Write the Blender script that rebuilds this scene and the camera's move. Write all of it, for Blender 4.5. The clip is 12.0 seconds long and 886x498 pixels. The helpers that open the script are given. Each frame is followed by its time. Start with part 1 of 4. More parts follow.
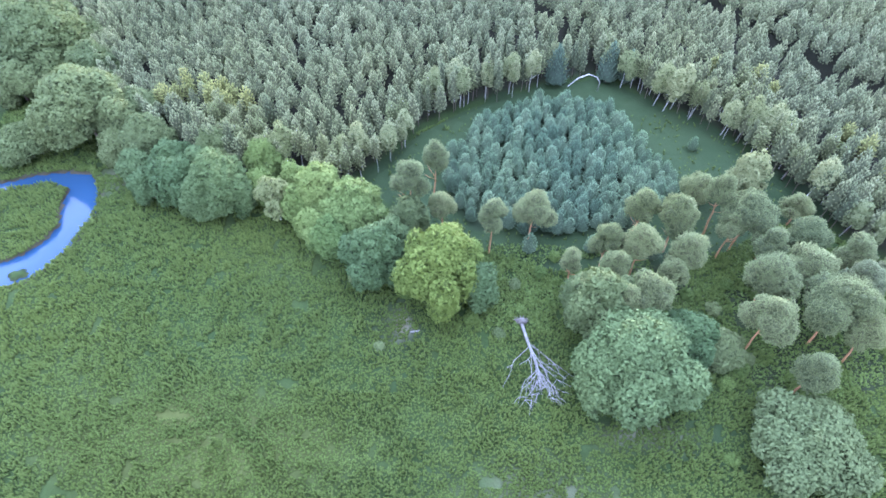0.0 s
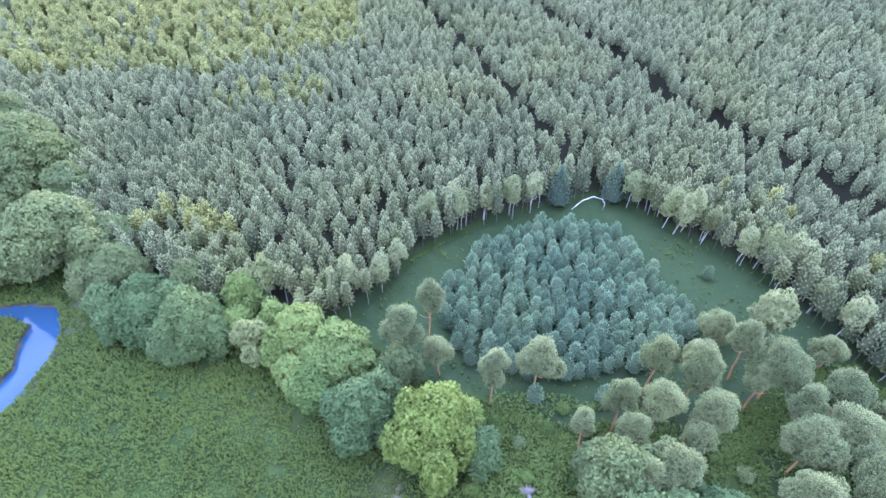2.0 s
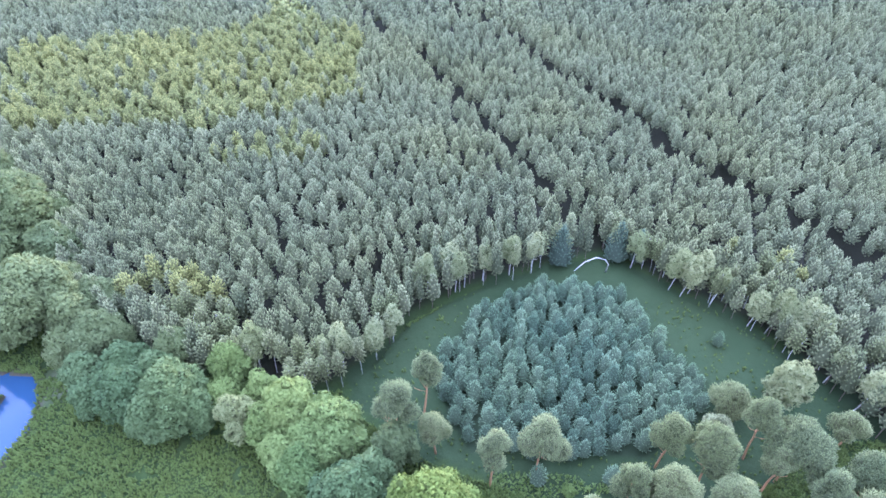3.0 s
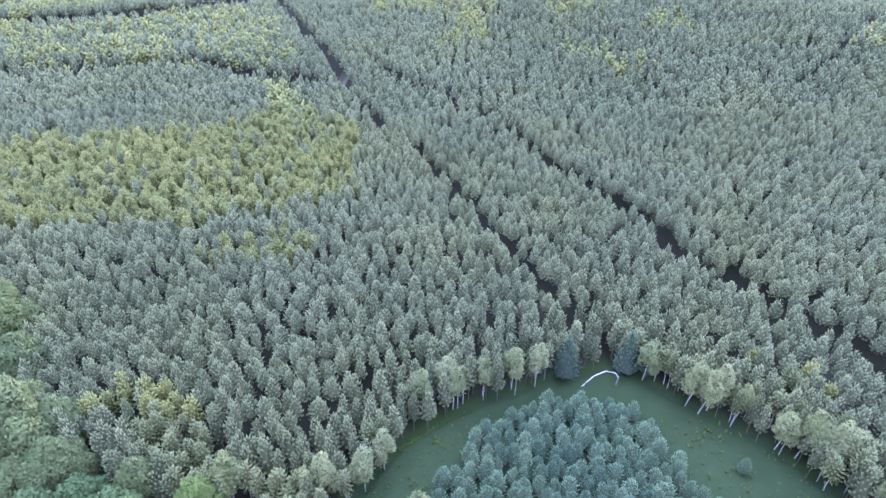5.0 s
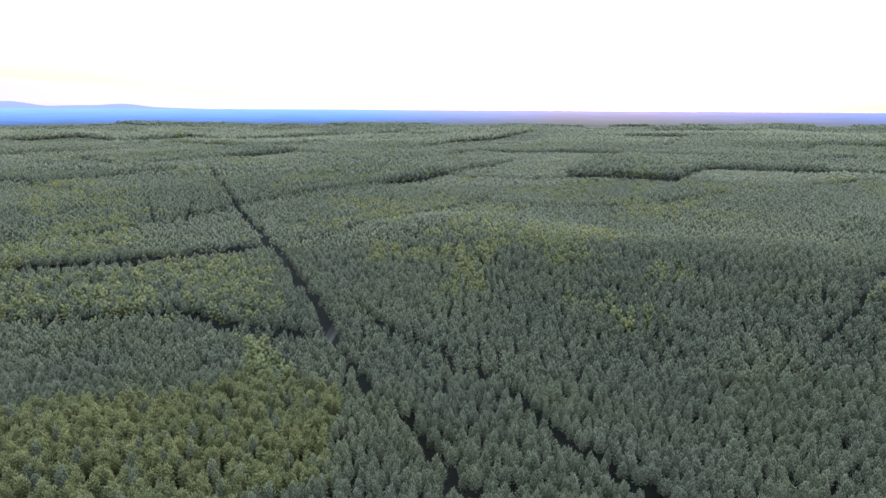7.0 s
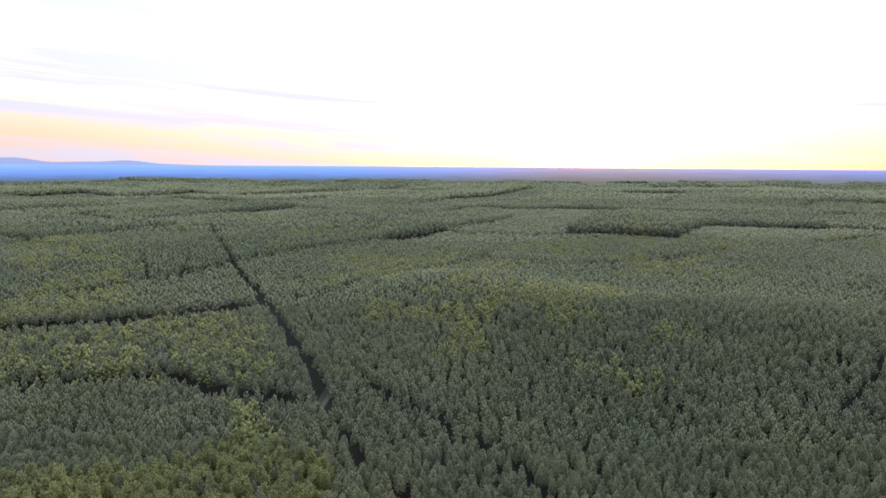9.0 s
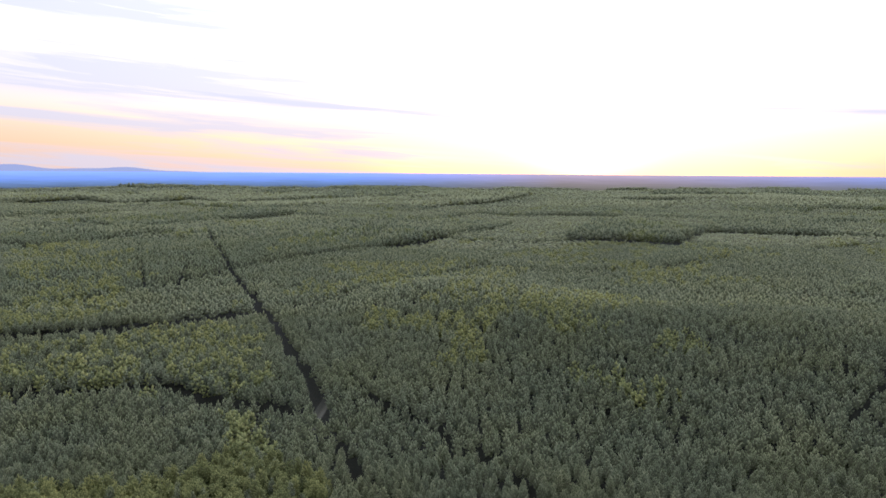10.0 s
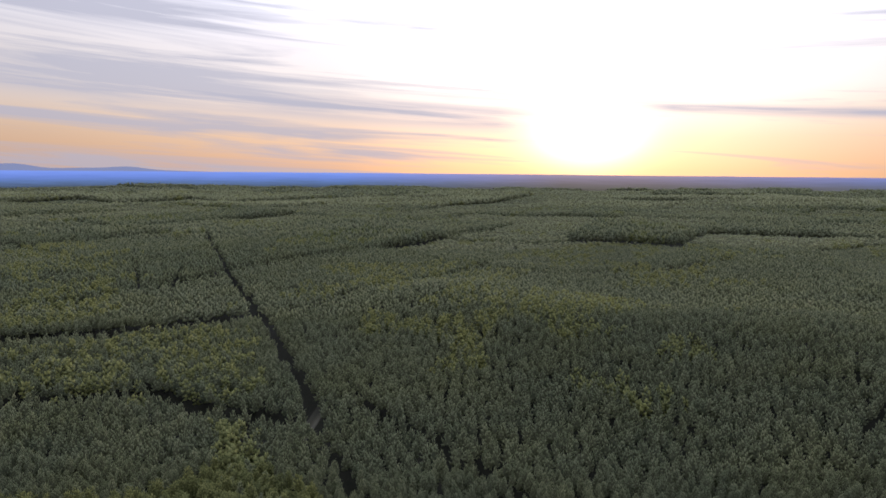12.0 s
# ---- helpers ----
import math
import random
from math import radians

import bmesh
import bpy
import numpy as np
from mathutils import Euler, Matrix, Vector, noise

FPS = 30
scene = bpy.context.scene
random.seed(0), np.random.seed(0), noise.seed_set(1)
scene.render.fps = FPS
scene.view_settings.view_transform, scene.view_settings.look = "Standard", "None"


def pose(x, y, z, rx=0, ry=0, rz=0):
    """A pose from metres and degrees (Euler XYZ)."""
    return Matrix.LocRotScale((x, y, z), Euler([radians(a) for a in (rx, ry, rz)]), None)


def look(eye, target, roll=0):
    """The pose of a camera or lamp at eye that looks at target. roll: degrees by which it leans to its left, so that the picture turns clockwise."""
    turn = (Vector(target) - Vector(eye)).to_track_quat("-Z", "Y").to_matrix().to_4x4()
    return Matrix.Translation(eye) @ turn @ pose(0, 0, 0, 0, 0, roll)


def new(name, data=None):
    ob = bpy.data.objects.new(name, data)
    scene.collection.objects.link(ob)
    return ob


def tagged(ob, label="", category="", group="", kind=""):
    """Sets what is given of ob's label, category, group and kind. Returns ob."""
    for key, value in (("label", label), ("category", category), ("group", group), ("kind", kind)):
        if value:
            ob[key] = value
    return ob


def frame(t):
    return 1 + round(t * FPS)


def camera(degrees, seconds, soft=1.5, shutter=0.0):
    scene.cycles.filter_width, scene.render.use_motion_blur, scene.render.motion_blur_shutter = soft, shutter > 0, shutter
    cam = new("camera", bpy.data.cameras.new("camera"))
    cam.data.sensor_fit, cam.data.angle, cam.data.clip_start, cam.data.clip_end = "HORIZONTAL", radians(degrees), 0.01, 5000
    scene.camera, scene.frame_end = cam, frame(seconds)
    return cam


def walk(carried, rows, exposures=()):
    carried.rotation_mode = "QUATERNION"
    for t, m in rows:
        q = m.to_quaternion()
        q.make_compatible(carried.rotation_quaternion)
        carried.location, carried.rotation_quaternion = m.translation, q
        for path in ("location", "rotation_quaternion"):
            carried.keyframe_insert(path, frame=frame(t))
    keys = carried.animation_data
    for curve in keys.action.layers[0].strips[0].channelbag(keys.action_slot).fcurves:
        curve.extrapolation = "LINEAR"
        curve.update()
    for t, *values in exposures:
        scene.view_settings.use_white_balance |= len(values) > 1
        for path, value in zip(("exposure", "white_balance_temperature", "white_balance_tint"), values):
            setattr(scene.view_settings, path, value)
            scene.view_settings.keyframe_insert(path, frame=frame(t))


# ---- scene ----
cam = camera(70.3, 12.0, soft=1.7)
# seconds, eye, target, roll
PATH = [
    (0, (1.617, -4.147, 97.185), (1.56, -2.889, 95.631), 0.2),
    (0.5, (1.283, 0.024, 97.316), (1.229, 1.326, 95.799), 0.3),
    (1, (1.353, 4.283, 97.187), (1.295, 5.631, 95.711), 0.3),
    (1.5, (1.577, 8.643, 97.13), (1.514, 10.034, 95.694), 0.2),
    (2, (1.332, 12.704, 97.205), (1.271, 14.137, 95.811), 0.3),
    (2.5, (1.268, 16.558, 97.418), (1.206, 18.032, 96.068), 0.3),
    (3, (1.489, 20.101, 97.574), (1.424, 21.615, 96.269), 0.3),
    (4.8, (1.615, 29.57, 97.448), (1.545, 31.221, 96.321), 0.2),
    (5, (1.641, 31.137, 97.382), (1.57, 32.799, 96.273), 0.2),
    (5.2, (1.62, 33.6, 97.2), (1.55, 35.284, 96.125), 0.2),
    (5.4, (1.582, 40.234, 96.956), (1.51, 41.989, 96.0), 0.3),
    (5.5, (1.6, 43.159, 96.96), (1.524, 44.964, 96.102), 0.3),
    (5.8, (1.618, 52.053, 96.973), (1.536, 53.962, 96.393), 0.4),
    (6, (1.726, 55.077, 96.988), (1.644, 56.99, 96.425), 0.3),
    (6.5, (1.742, 57.299, 96.942), (1.659, 59.23, 96.439), 0.3),
    (7, (1.871, 59.413, 96.879), (1.787, 61.359, 96.437), 0.3),
    (7.5, (1.918, 61.516, 96.752), (1.833, 63.475, 96.369), 0.3),
    (9.5, (1.767, 69.642, 96.76), (1.682, 71.624, 96.505), 0.4),
    (10, (1.662, 71.485, 96.751), (1.578, 73.467, 96.502), 0.4),
    (10.5, (1.737, 73.591, 96.822), (1.652, 75.573, 96.574), 0.5),
    (11, (1.837, 75.596, 96.885), (1.752, 77.579, 96.637), 0.5),
    (11.5, (1.987, 77.464, 96.95), (1.901, 79.446, 96.701), 0.5),
    (12, (2.022, 79.599, 96.935), (1.937, 81.581, 96.686), 0.5),
]
EXPOSURES = [(0, 2.06, 5180, 13), (3, 2.0, 5080, 20), (5, 1.78, 5050, 24), (5.5, 1.48, 5000, 24), (6, 0.85, 5100, 19), (7, 0.3, 5550, 14),
             (9.5, -0.1, 6200, 12), (10.5, -0.32, 6350, 13), (12, -0.85, 6500, 13)]
walk(cam, [(t, look(eye, aim, roll)) for t, eye, aim, roll in PATH], EXPOSURES)

# ---- light ----
SUN_AZ, SUN_EL = 10.3, 3.2


def tree_of(owner):
    owner.use_nodes = True
    owner.node_tree.nodes.clear()
    return owner.node_tree


def node(nt, kind, inputs=None, **props):
    n = nt.nodes.new(kind)
    for key, value in props.items():
        setattr(n, key, value)
    for key, value in (inputs or {}).items():
        if isinstance(value, bpy.types.NodeSocket):
            nt.links.new(value, n.inputs[key])
        else:
            n.inputs[key].default_value = value
    return n


def maths(nt, op, a, b=0.0, c=0.0):
    return node(nt, "ShaderNodeMath", {0: a, 1: b, 2: c}, operation=op).outputs[0]


def blend(nt, factor, a, b, mode="MIX"):
    n = nt.nodes.new("ShaderNodeMix")
    n.data_type, n.blend_type = "RGBA", mode
    for slot, value in ((0, factor), (6, a), (7, b)):
        if isinstance(value, bpy.types.NodeSocket):
            nt.links.new(value, n.inputs[slot])
        else:
            n.inputs[slot].default_value = value
    return n.outputs[2]


def ramp(nt, value, stops):
    n = node(nt, "ShaderNodeValToRGB", {0: value})
    els = n.color_ramp.elements
    while len(els) < len(stops):
        els.new(0.5)
    for el, (p, c) in zip(els, stops):
        el.position, el.color = p, c if len(c) == 4 else (*c, 1)
    return n.outputs[0]


def grey(v):
    return (v, v, v, 1)


world = bpy.data.worlds.new("sky")
scene.world = world
nt = tree_of(world)
sky = node(nt, "ShaderNodeTexSky", sky_type="NISHITA", sun_disc=False, sun_elevation=radians(SUN_EL),
           sun_rotation=radians(SUN_AZ), air_density=1.0, dust_density=1.2, ozone_density=2.0, altitude=150)
way = node(nt, "ShaderNodeSeparateXYZ", {0: node(nt, "ShaderNodeTexCoord").outputs["Generated"]})
azimuth = maths(nt, "ARCTAN2", way.outputs[0], way.outputs[1])
height = maths(nt, "ARCSINE", way.outputs[2])
slant = maths(nt, "MULTIPLY_ADD", azimuth, 0.06, height)
where = node(nt, "ShaderNodeCombineXYZ", {0: maths(nt, "MULTIPLY", azimuth, 1.0), 1: maths(nt, "MULTIPLY", slant, 22.0), 2: 3.7})
streak = node(nt, "ShaderNodeTexNoise", {"Vector": where.outputs[0], "Scale": 1.5, "Detail": 6.0, "Roughness": 0.6, "Distortion": 0.5}).outputs[0]
# a thin bright veil of high cloud over the evening sky, warm near the horizon, brightest about the sun
veil = ramp(nt, node(nt, "ShaderNodeMapRange", {0: height, 1: 0.0, 2: 0.5}).outputs[0],
            [(0.0, (0.80, 0.48, 0.30)), (0.10, (0.88, 0.62, 0.46)), (0.24, (1.0, 0.90, 0.86)), (0.50, (1.05, 1.07, 1.22)), (1.0, (1.17, 1.25, 1.66))])
aside = maths(nt, "ABSOLUTE", maths(nt, "SUBTRACT", azimuth, radians(SUN_AZ)))
round_sky = ramp(nt, maths(nt, "DIVIDE", aside, 3.15), [(0.0, grey(1.45)), (0.06, grey(1.25)), (0.12, grey(0.95)), (0.25, grey(0.72)), (0.5, grey(0.42)), (1.0, grey(0.34))])
round_sky = blend(nt, node(nt, "ShaderNodeMapRange", {0: height, 1: 0.15, 2: 0.9}).outputs[0], round_sky, grey(1.0))
veil = blend(nt, 1.0, veil, round_sky, "MULTIPLY")
glow = blend(nt, 1.0, blend(nt, 1.0, sky.outputs[0], grey(0.030), "MULTIPLY"), blend(nt, 1.0, veil, grey(1.88), "MULTIPLY"), "ADD")
low = node(nt, "ShaderNodeMapRange", {0: aside, 1: 0.0, 2: 0.75, 3: 0.585, 4: 0.43}).outputs[0]
cover = node(nt, "ShaderNodeMapRange", {0: maths(nt, "SUBTRACT", streak, low), 1: 0.0, 2: 0.14, 3: 0.0, 4: 0.72}).outputs[0]
# two long banks of cloud low in the west
bank_noise = node(nt, "ShaderNodeTexNoise", {"Vector": node(nt, "ShaderNodeCombineXYZ", {0: maths(nt, "MULTIPLY", azimuth, 2.2), 1: maths(nt, "MULTIPLY", slant, 60.0), 2: 8.1}).outputs[0],
                                             "Scale": 1.0, "Detail": 5.0, "Roughness": 0.6}).outputs[0]
for middle, half, start, stop in ((0.082, 0.020, 0.20, 0.04), (0.112, 0.007, 0.20, 0.30)):
    off = maths(nt, "DIVIDE", maths(nt, "SUBTRACT", slant, middle), half)
    bank = maths(nt, "EXPONENT", maths(nt, "MULTIPLY", maths(nt, "MULTIPLY", off, off), -1.0))
    bank = maths(nt, "MULTIPLY", bank, node(nt, "ShaderNodeMapRange", {0: azimuth, 1: start, 2: stop}).outputs[0])
    bank = maths(nt, "MULTIPLY", bank, node(nt, "ShaderNodeMapRange", {0: bank_noise, 1: 0.34, 2: 0.56, 3: 0.15, 4: 0.85}).outputs[0])
    cover = maths(nt, "MAXIMUM", cover, bank)
up = maths(nt, "DIVIDE", maths(nt, "SUBTRACT", height, radians(SUN_EL)), 0.038)
across = maths(nt, "DIVIDE", aside, 0.068)
near_sun = maths(nt, "EXPONENT", maths(nt, "MULTIPLY", maths(nt, "ADD", maths(nt, "MULTIPLY", up, up), maths(nt, "MULTIPLY", across, across)), -1.0))
cloud = blend(nt, cover, glow, (0.80, 0.84, 1.06, 1))
cloud = blend(nt, near_sun, cloud, (4.5, 4.2, 3.6, 1))
back = node(nt, "ShaderNodeBackground", {0: cloud, 1: 1.0})
nt.links.new(back.outputs[0], node(nt, "ShaderNodeOutputWorld").inputs[0])

sun_lamp = bpy.data.lights.new("sun", "SUN")
sun_lamp.energy, sun_lamp.angle, sun_lamp.color = 4.5, radians(4), (1.0, 0.78, 0.52)
a, e = radians(SUN_AZ), radians(SUN_EL)
new("sun", sun_lamp).matrix_world = look((0, 0, 0), (-math.sin(a) * math.cos(e), -math.cos(a) * math.cos(e), -math.sin(e)))


# ---- materials ----
def surface(name):
    mat = bpy.data.materials.new(name)
    nt = tree_of(mat)
    out = node(nt, "ShaderNodeOutputMaterial")
    return mat, nt, out


def foliage(name, dark, light, through_light=0.2, tip_gain=1.6):
    """Leaves: each clump its own tone, each tree its own tint, paler young tips; low tufts and cores darkened as
    painted shade.
    """
    mat, nt, out = surface(name)
    geo = node(nt, "ShaderNodeNewGeometry")
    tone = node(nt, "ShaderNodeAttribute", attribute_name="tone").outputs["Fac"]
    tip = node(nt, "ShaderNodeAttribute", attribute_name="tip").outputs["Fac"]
    own = node(nt, "ShaderNodeObjectInfo").outputs["Random"]
    mixed = maths(nt, "ADD", maths(nt, "MULTIPLY", geo.outputs["Random Per Island"], 0.22),
                  maths(nt, "MULTIPLY", maths(nt, "PINGPONG", maths(nt, "ADD", tone, own), 1.0), 0.78))
    place = geo.outputs["Position"]
    patch = node(nt, "ShaderNodeTexNoise", {"Vector": place, "Scale": 0.03, "Detail": 3.0}).outputs[0]
    grain = node(nt, "ShaderNodeTexNoise", {"Vector": place, "Scale": 2.5, "Detail": 3.0}).outputs[0]
    col = blend(nt, mixed, (*dark, 1), (*light, 1))
    warm = node(nt, "ShaderNodeMapRange", {0: patch, 1: 0.42, 2: 0.68, 3: 0.0, 4: 0.25}).outputs[0]
    col = blend(nt, warm, col, (light[0] * 1.05, light[1] * 0.98, light[2] * 0.62, 1))
    col = blend(nt, 0.5, col, blend(nt, grain, grey(0.5), grey(1.4)), "MULTIPLY")
    # tip 0 darkens tuft bases and cores: crown depth shade put into the colour
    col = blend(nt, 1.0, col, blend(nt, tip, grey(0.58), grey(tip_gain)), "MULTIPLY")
    bs = node(nt, "ShaderNodeBsdfPrincipled", {"Base Color": col, "Roughness": 0.75, "Specular IOR Level": 0.12})
    tr = node(nt, "ShaderNodeBsdfTranslucent", {0: col})
    mx = node(nt, "ShaderNodeMixShader", {0: through_light, 1: bs.outputs[0], 2: tr.outputs[0]})
    nt.links.new(mx.outputs[0], out.inputs[0])
    return mat


def plain(name, a, b, scale, rough=0.85, bump=0.3, stretch=(1, 1, 1)):
    mat, nt, out = surface(name)
    co = node(nt, "ShaderNodeMapping", {0: node(nt, "ShaderNodeTexCoord").outputs["Object"], "Scale": stretch})
    n1 = node(nt, "ShaderNodeTexNoise", {"Vector": co.outputs[0], "Scale": scale, "Detail": 5.0, "Roughness": 0.6}).outputs[0]
    n2 = node(nt, "ShaderNodeTexNoise", {"Vector": co.outputs[0], "Scale": scale * 7, "Detail": 3.0}).outputs[0]
    f = node(nt, "ShaderNodeMapRange", {0: maths(nt, "ADD", maths(nt, "MULTIPLY", n1, 0.7), maths(nt, "MULTIPLY", n2, 0.3)), 1: 0.35, 2: 0.65}).outputs[0]
    col = blend(nt, f, (*a, 1), (*b, 1))
    bp = node(nt, "ShaderNodeBump", {"Strength": bump, "Distance": 0.05, "Height": n2})
    bs = node(nt, "ShaderNodeBsdfPrincipled", {"Base Color": col, "Roughness": rough, "Normal": bp.outputs[0]})
    nt.links.new(bs.outputs[0], out.inputs[0])
    return mat


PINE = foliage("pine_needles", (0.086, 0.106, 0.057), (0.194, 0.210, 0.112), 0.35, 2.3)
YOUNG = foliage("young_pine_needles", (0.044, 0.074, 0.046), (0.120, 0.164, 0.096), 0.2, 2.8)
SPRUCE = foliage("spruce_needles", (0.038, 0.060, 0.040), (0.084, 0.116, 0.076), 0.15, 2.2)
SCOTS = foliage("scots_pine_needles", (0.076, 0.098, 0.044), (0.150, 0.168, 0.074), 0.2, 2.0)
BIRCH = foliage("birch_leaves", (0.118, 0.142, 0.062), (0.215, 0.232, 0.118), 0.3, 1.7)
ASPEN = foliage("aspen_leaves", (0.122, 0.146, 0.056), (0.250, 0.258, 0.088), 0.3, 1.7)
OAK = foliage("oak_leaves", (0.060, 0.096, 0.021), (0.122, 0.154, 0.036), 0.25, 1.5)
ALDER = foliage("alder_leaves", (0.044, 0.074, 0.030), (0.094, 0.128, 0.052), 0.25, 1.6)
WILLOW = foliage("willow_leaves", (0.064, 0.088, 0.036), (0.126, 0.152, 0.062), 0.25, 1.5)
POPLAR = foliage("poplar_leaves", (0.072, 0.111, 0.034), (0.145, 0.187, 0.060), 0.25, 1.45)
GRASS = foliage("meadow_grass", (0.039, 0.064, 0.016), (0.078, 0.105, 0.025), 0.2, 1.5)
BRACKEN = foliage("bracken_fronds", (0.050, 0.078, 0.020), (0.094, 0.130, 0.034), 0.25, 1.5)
# lighter copy of PINE: brightness of distant sunlit tips and haze painted in
FARWOOD = foliage("lightened_far_needles", (0.098, 0.116, 0.064), (0.222, 0.234, 0.124), 0.35, 2.3)
BARK_PINE = plain("pine_bark", (0.30, 0.14, 0.06), (0.42, 0.23, 0.12), 3.0)
BARK_DARK = plain("dark_bark", (0.07, 0.055, 0.04), (0.14, 0.11, 0.085), 3.0)
BARK_BIRCH = plain("birch_bark", (0.22, 0.21, 0.20), (0.55, 0.54, 0.53), 1.2, 0.7, 0.2, (1, 1, 3))
DEADWOOD = plain("bleached_dead_wood", (0.10, 0.095, 0.09), (0.23, 0.222, 0.216), 2.0)
ROOTS = plain("earthy_roots", (0.07, 0.062, 0.055), (0.15, 0.14, 0.13), 2.0)


def ground_material():
    mat, nt, out = surface("meadow_and_forest_floor")
    place = node(nt, "ShaderNodeNewGeometry").outputs["Position"]

    def cloudy(scale, detail=4.0):
        return node(nt, "ShaderNodeTexNoise", {"Vector": place, "Scale": scale, "Detail": detail, "Roughness": 0.62}).outputs[0]
    big, mid, fine = cloudy(0.035), cloudy(0.22), cloudy(1.7, 6.0)
    col = ramp(nt, big, [(0.3, (0.020, 0.036, 0.009)), (0.5, (0.026, 0.042, 0.011)), (0.68, (0.036, 0.050, 0.013))])
    col = blend(nt, node(nt, "ShaderNodeMapRange", {0: mid, 1: 0.5, 2: 0.75, 3: 0.0, 4: 0.6}).outputs[0], col, (0.030, 0.050, 0.018, 1))
    col = blend(nt, 0.8, col, blend(nt, fine, grey(0.45), grey(1.5)), "MULTIPLY")
    litter = node(nt, "ShaderNodeAttribute", attribute_name="litter").outputs["Fac"]
    floor_col = blend(nt, mid, (0.013, 0.014, 0.009, 1), (0.028, 0.028, 0.016, 1))
    col = blend(nt, litter, col, floor_col)
    lush = node(nt, "ShaderNodeAttribute", attribute_name="shady").outputs["Fac"]
    col = blend(nt, maths(nt, "MULTIPLY", lush, 0.8), col, blend(nt, mid, (0.015, 0.029, 0.012, 1), (0.026, 0.040, 0.017, 1)))
    dry = node(nt, "ShaderNodeAttribute", attribute_name="dry").outputs["Fac"]
    col = blend(nt, maths(nt, "MULTIPLY", dry, 0.7), col, blend(nt, fine, (0.045, 0.055, 0.012, 1), (0.085, 0.088, 0.022, 1)))
    bare = node(nt, "ShaderNodeAttribute", attribute_name="bare").outputs["Fac"]
    col = blend(nt, bare, col, blend(nt, fine, (0.10, 0.10, 0.065, 1), (0.17, 0.16, 0.115, 1)))
    mud = node(nt, "ShaderNodeAttribute", attribute_name="mud").outputs["Fac"]
    col = blend(nt, mud, col, blend(nt, fine, (0.03, 0.025, 0.018, 1), (0.07, 0.06, 0.045, 1)))
    bp = node(nt, "ShaderNodeBump", {"Strength": 0.7, "Distance": 0.25, "Height": fine})
    bs = node(nt, "ShaderNodeBsdfPrincipled", {"Base Color": col, "Roughness": 0.9, "Specular IOR Level": 0.15, "Normal": bp.outputs[0]})
    nt.links.new(bs.outputs[0], out.inputs[0])
    return mat


def water_material():
    mat, nt, out = surface("stream_water")
    place = node(nt, "ShaderNodeNewGeometry").outputs["Position"]
    rip = node(nt, "ShaderNodeTexNoise", {"Vector": place, "Scale": 0.9, "Detail": 4.0}).outputs[0]
    bp = node(nt, "ShaderNodeBump", {"Strength": 0.08, "Distance": 0.1, "Height": rip})
    bs = node(nt, "ShaderNodeBsdfPrincipled", {"Base Color": (0.02, 0.045, 0.09, 1), "Roughness": 0.04, "IOR": 1.33, "Normal": bp.outputs[0]})
    nt.links.new(bs.outputs[0], out.inputs[0])
    return mat


# ---- plan ----
rng = np.random.default_rng(7)


def lattice(ix, iy, seed):
    n = (ix.astype(np.int64) * 374761393 + iy.astype(np.int64) * 668265263 + seed * 1442695041) & 0x7FFFFFFF
    n = ((n ^ (n >> 13)) * 1274126177) & 0x7FFFFFFF
    return ((n ^ (n >> 16)) & 0xFFFF) / 65535.0


def cloud2(x, y, scale, seed=0):
    """Smooth noise between 0 and 1 on the plan."""
    x, y = np.asarray(x, float) / scale, np.asarray(y, float) / scale
    ix, iy = np.floor(x), np.floor(y)
    fx, fy = x - ix, y - iy
    fx, fy = fx * fx * (3 - 2 * fx), fy * fy * (3 - 2 * fy)
    a, b = lattice(ix, iy, seed), lattice(ix + 1, iy, seed)
    c, d = lattice(ix, iy + 1, seed), lattice(ix + 1, iy + 1, seed)
    return (a * (1 - fx) + b * fx) * (1 - fy) + (c * (1 - fx) + d * fx) * fy


def inside(x, y, poly):
    x, y = np.asarray(x, float), np.asarray(y, float)
    hit = np.zeros(x.shape, bool)
    for (ax, ay), (bx, by) in zip(poly, poly[1:] + poly[:1]):
        if ay != by:
            hit ^= ((ay > y) != (by > y)) & (x < (bx - ax) * (y - ay) / (by - ay) + ax)
    return hit


def off_line(x, y, line):
    """Distance on the plan from a line of points."""
    best = np.full(np.shape(x), 1e9)
    for (ax, ay), (bx, by) in zip(line, line[1:]):
        dx, dy = bx - ax, by - ay
        s = np.clip(((x - ax) * dx + (y - ay) * dy) / (dx * dx + dy * dy), 0, 1)
        best = np.minimum(best, np.hypot(x - ax - s * dx, y - ay - s * dy))
    return best


def smooth(v, lo, hi):
    s = np.clip((np.asarray(v, float) - lo) / (hi - lo), 0, 1)
    return s * s * (3 - 2 * s)


EDGE = [(-260, 150), (-170, 140), (-128, 146), (-112, 144), (-100, 138), (-84, 114), (-68, 101), (-55, 95), (-40, 92), (-28, 88),
        (-20, 92), (-15, 98), (-9, 109), (1, 117), (10, 122), (21, 127), (35, 132), (41, 127), (46, 122), (56, 115), (64, 107),
        (69, 96), (73, 89), (78, 80), (92, 68), (140, 50), (260, 0)]
OPEN_LAND = EDGE + [(260, -4000), (-260, -4000)]
DOME = [(-2, 99), (4, 111), (20, 121), (36, 119), (41, 107), (47, 97), (45, 89), (32, 80), (16, 79), (3, 81), (-2, 90)]
CLEARING = [(-19, 97), (-9, 108), (8, 124), (35, 133), (55, 118), (75, 97), (81, 86), (66, 84), (50, 74), (20, 70), (-6, 78), (-19, 88)]
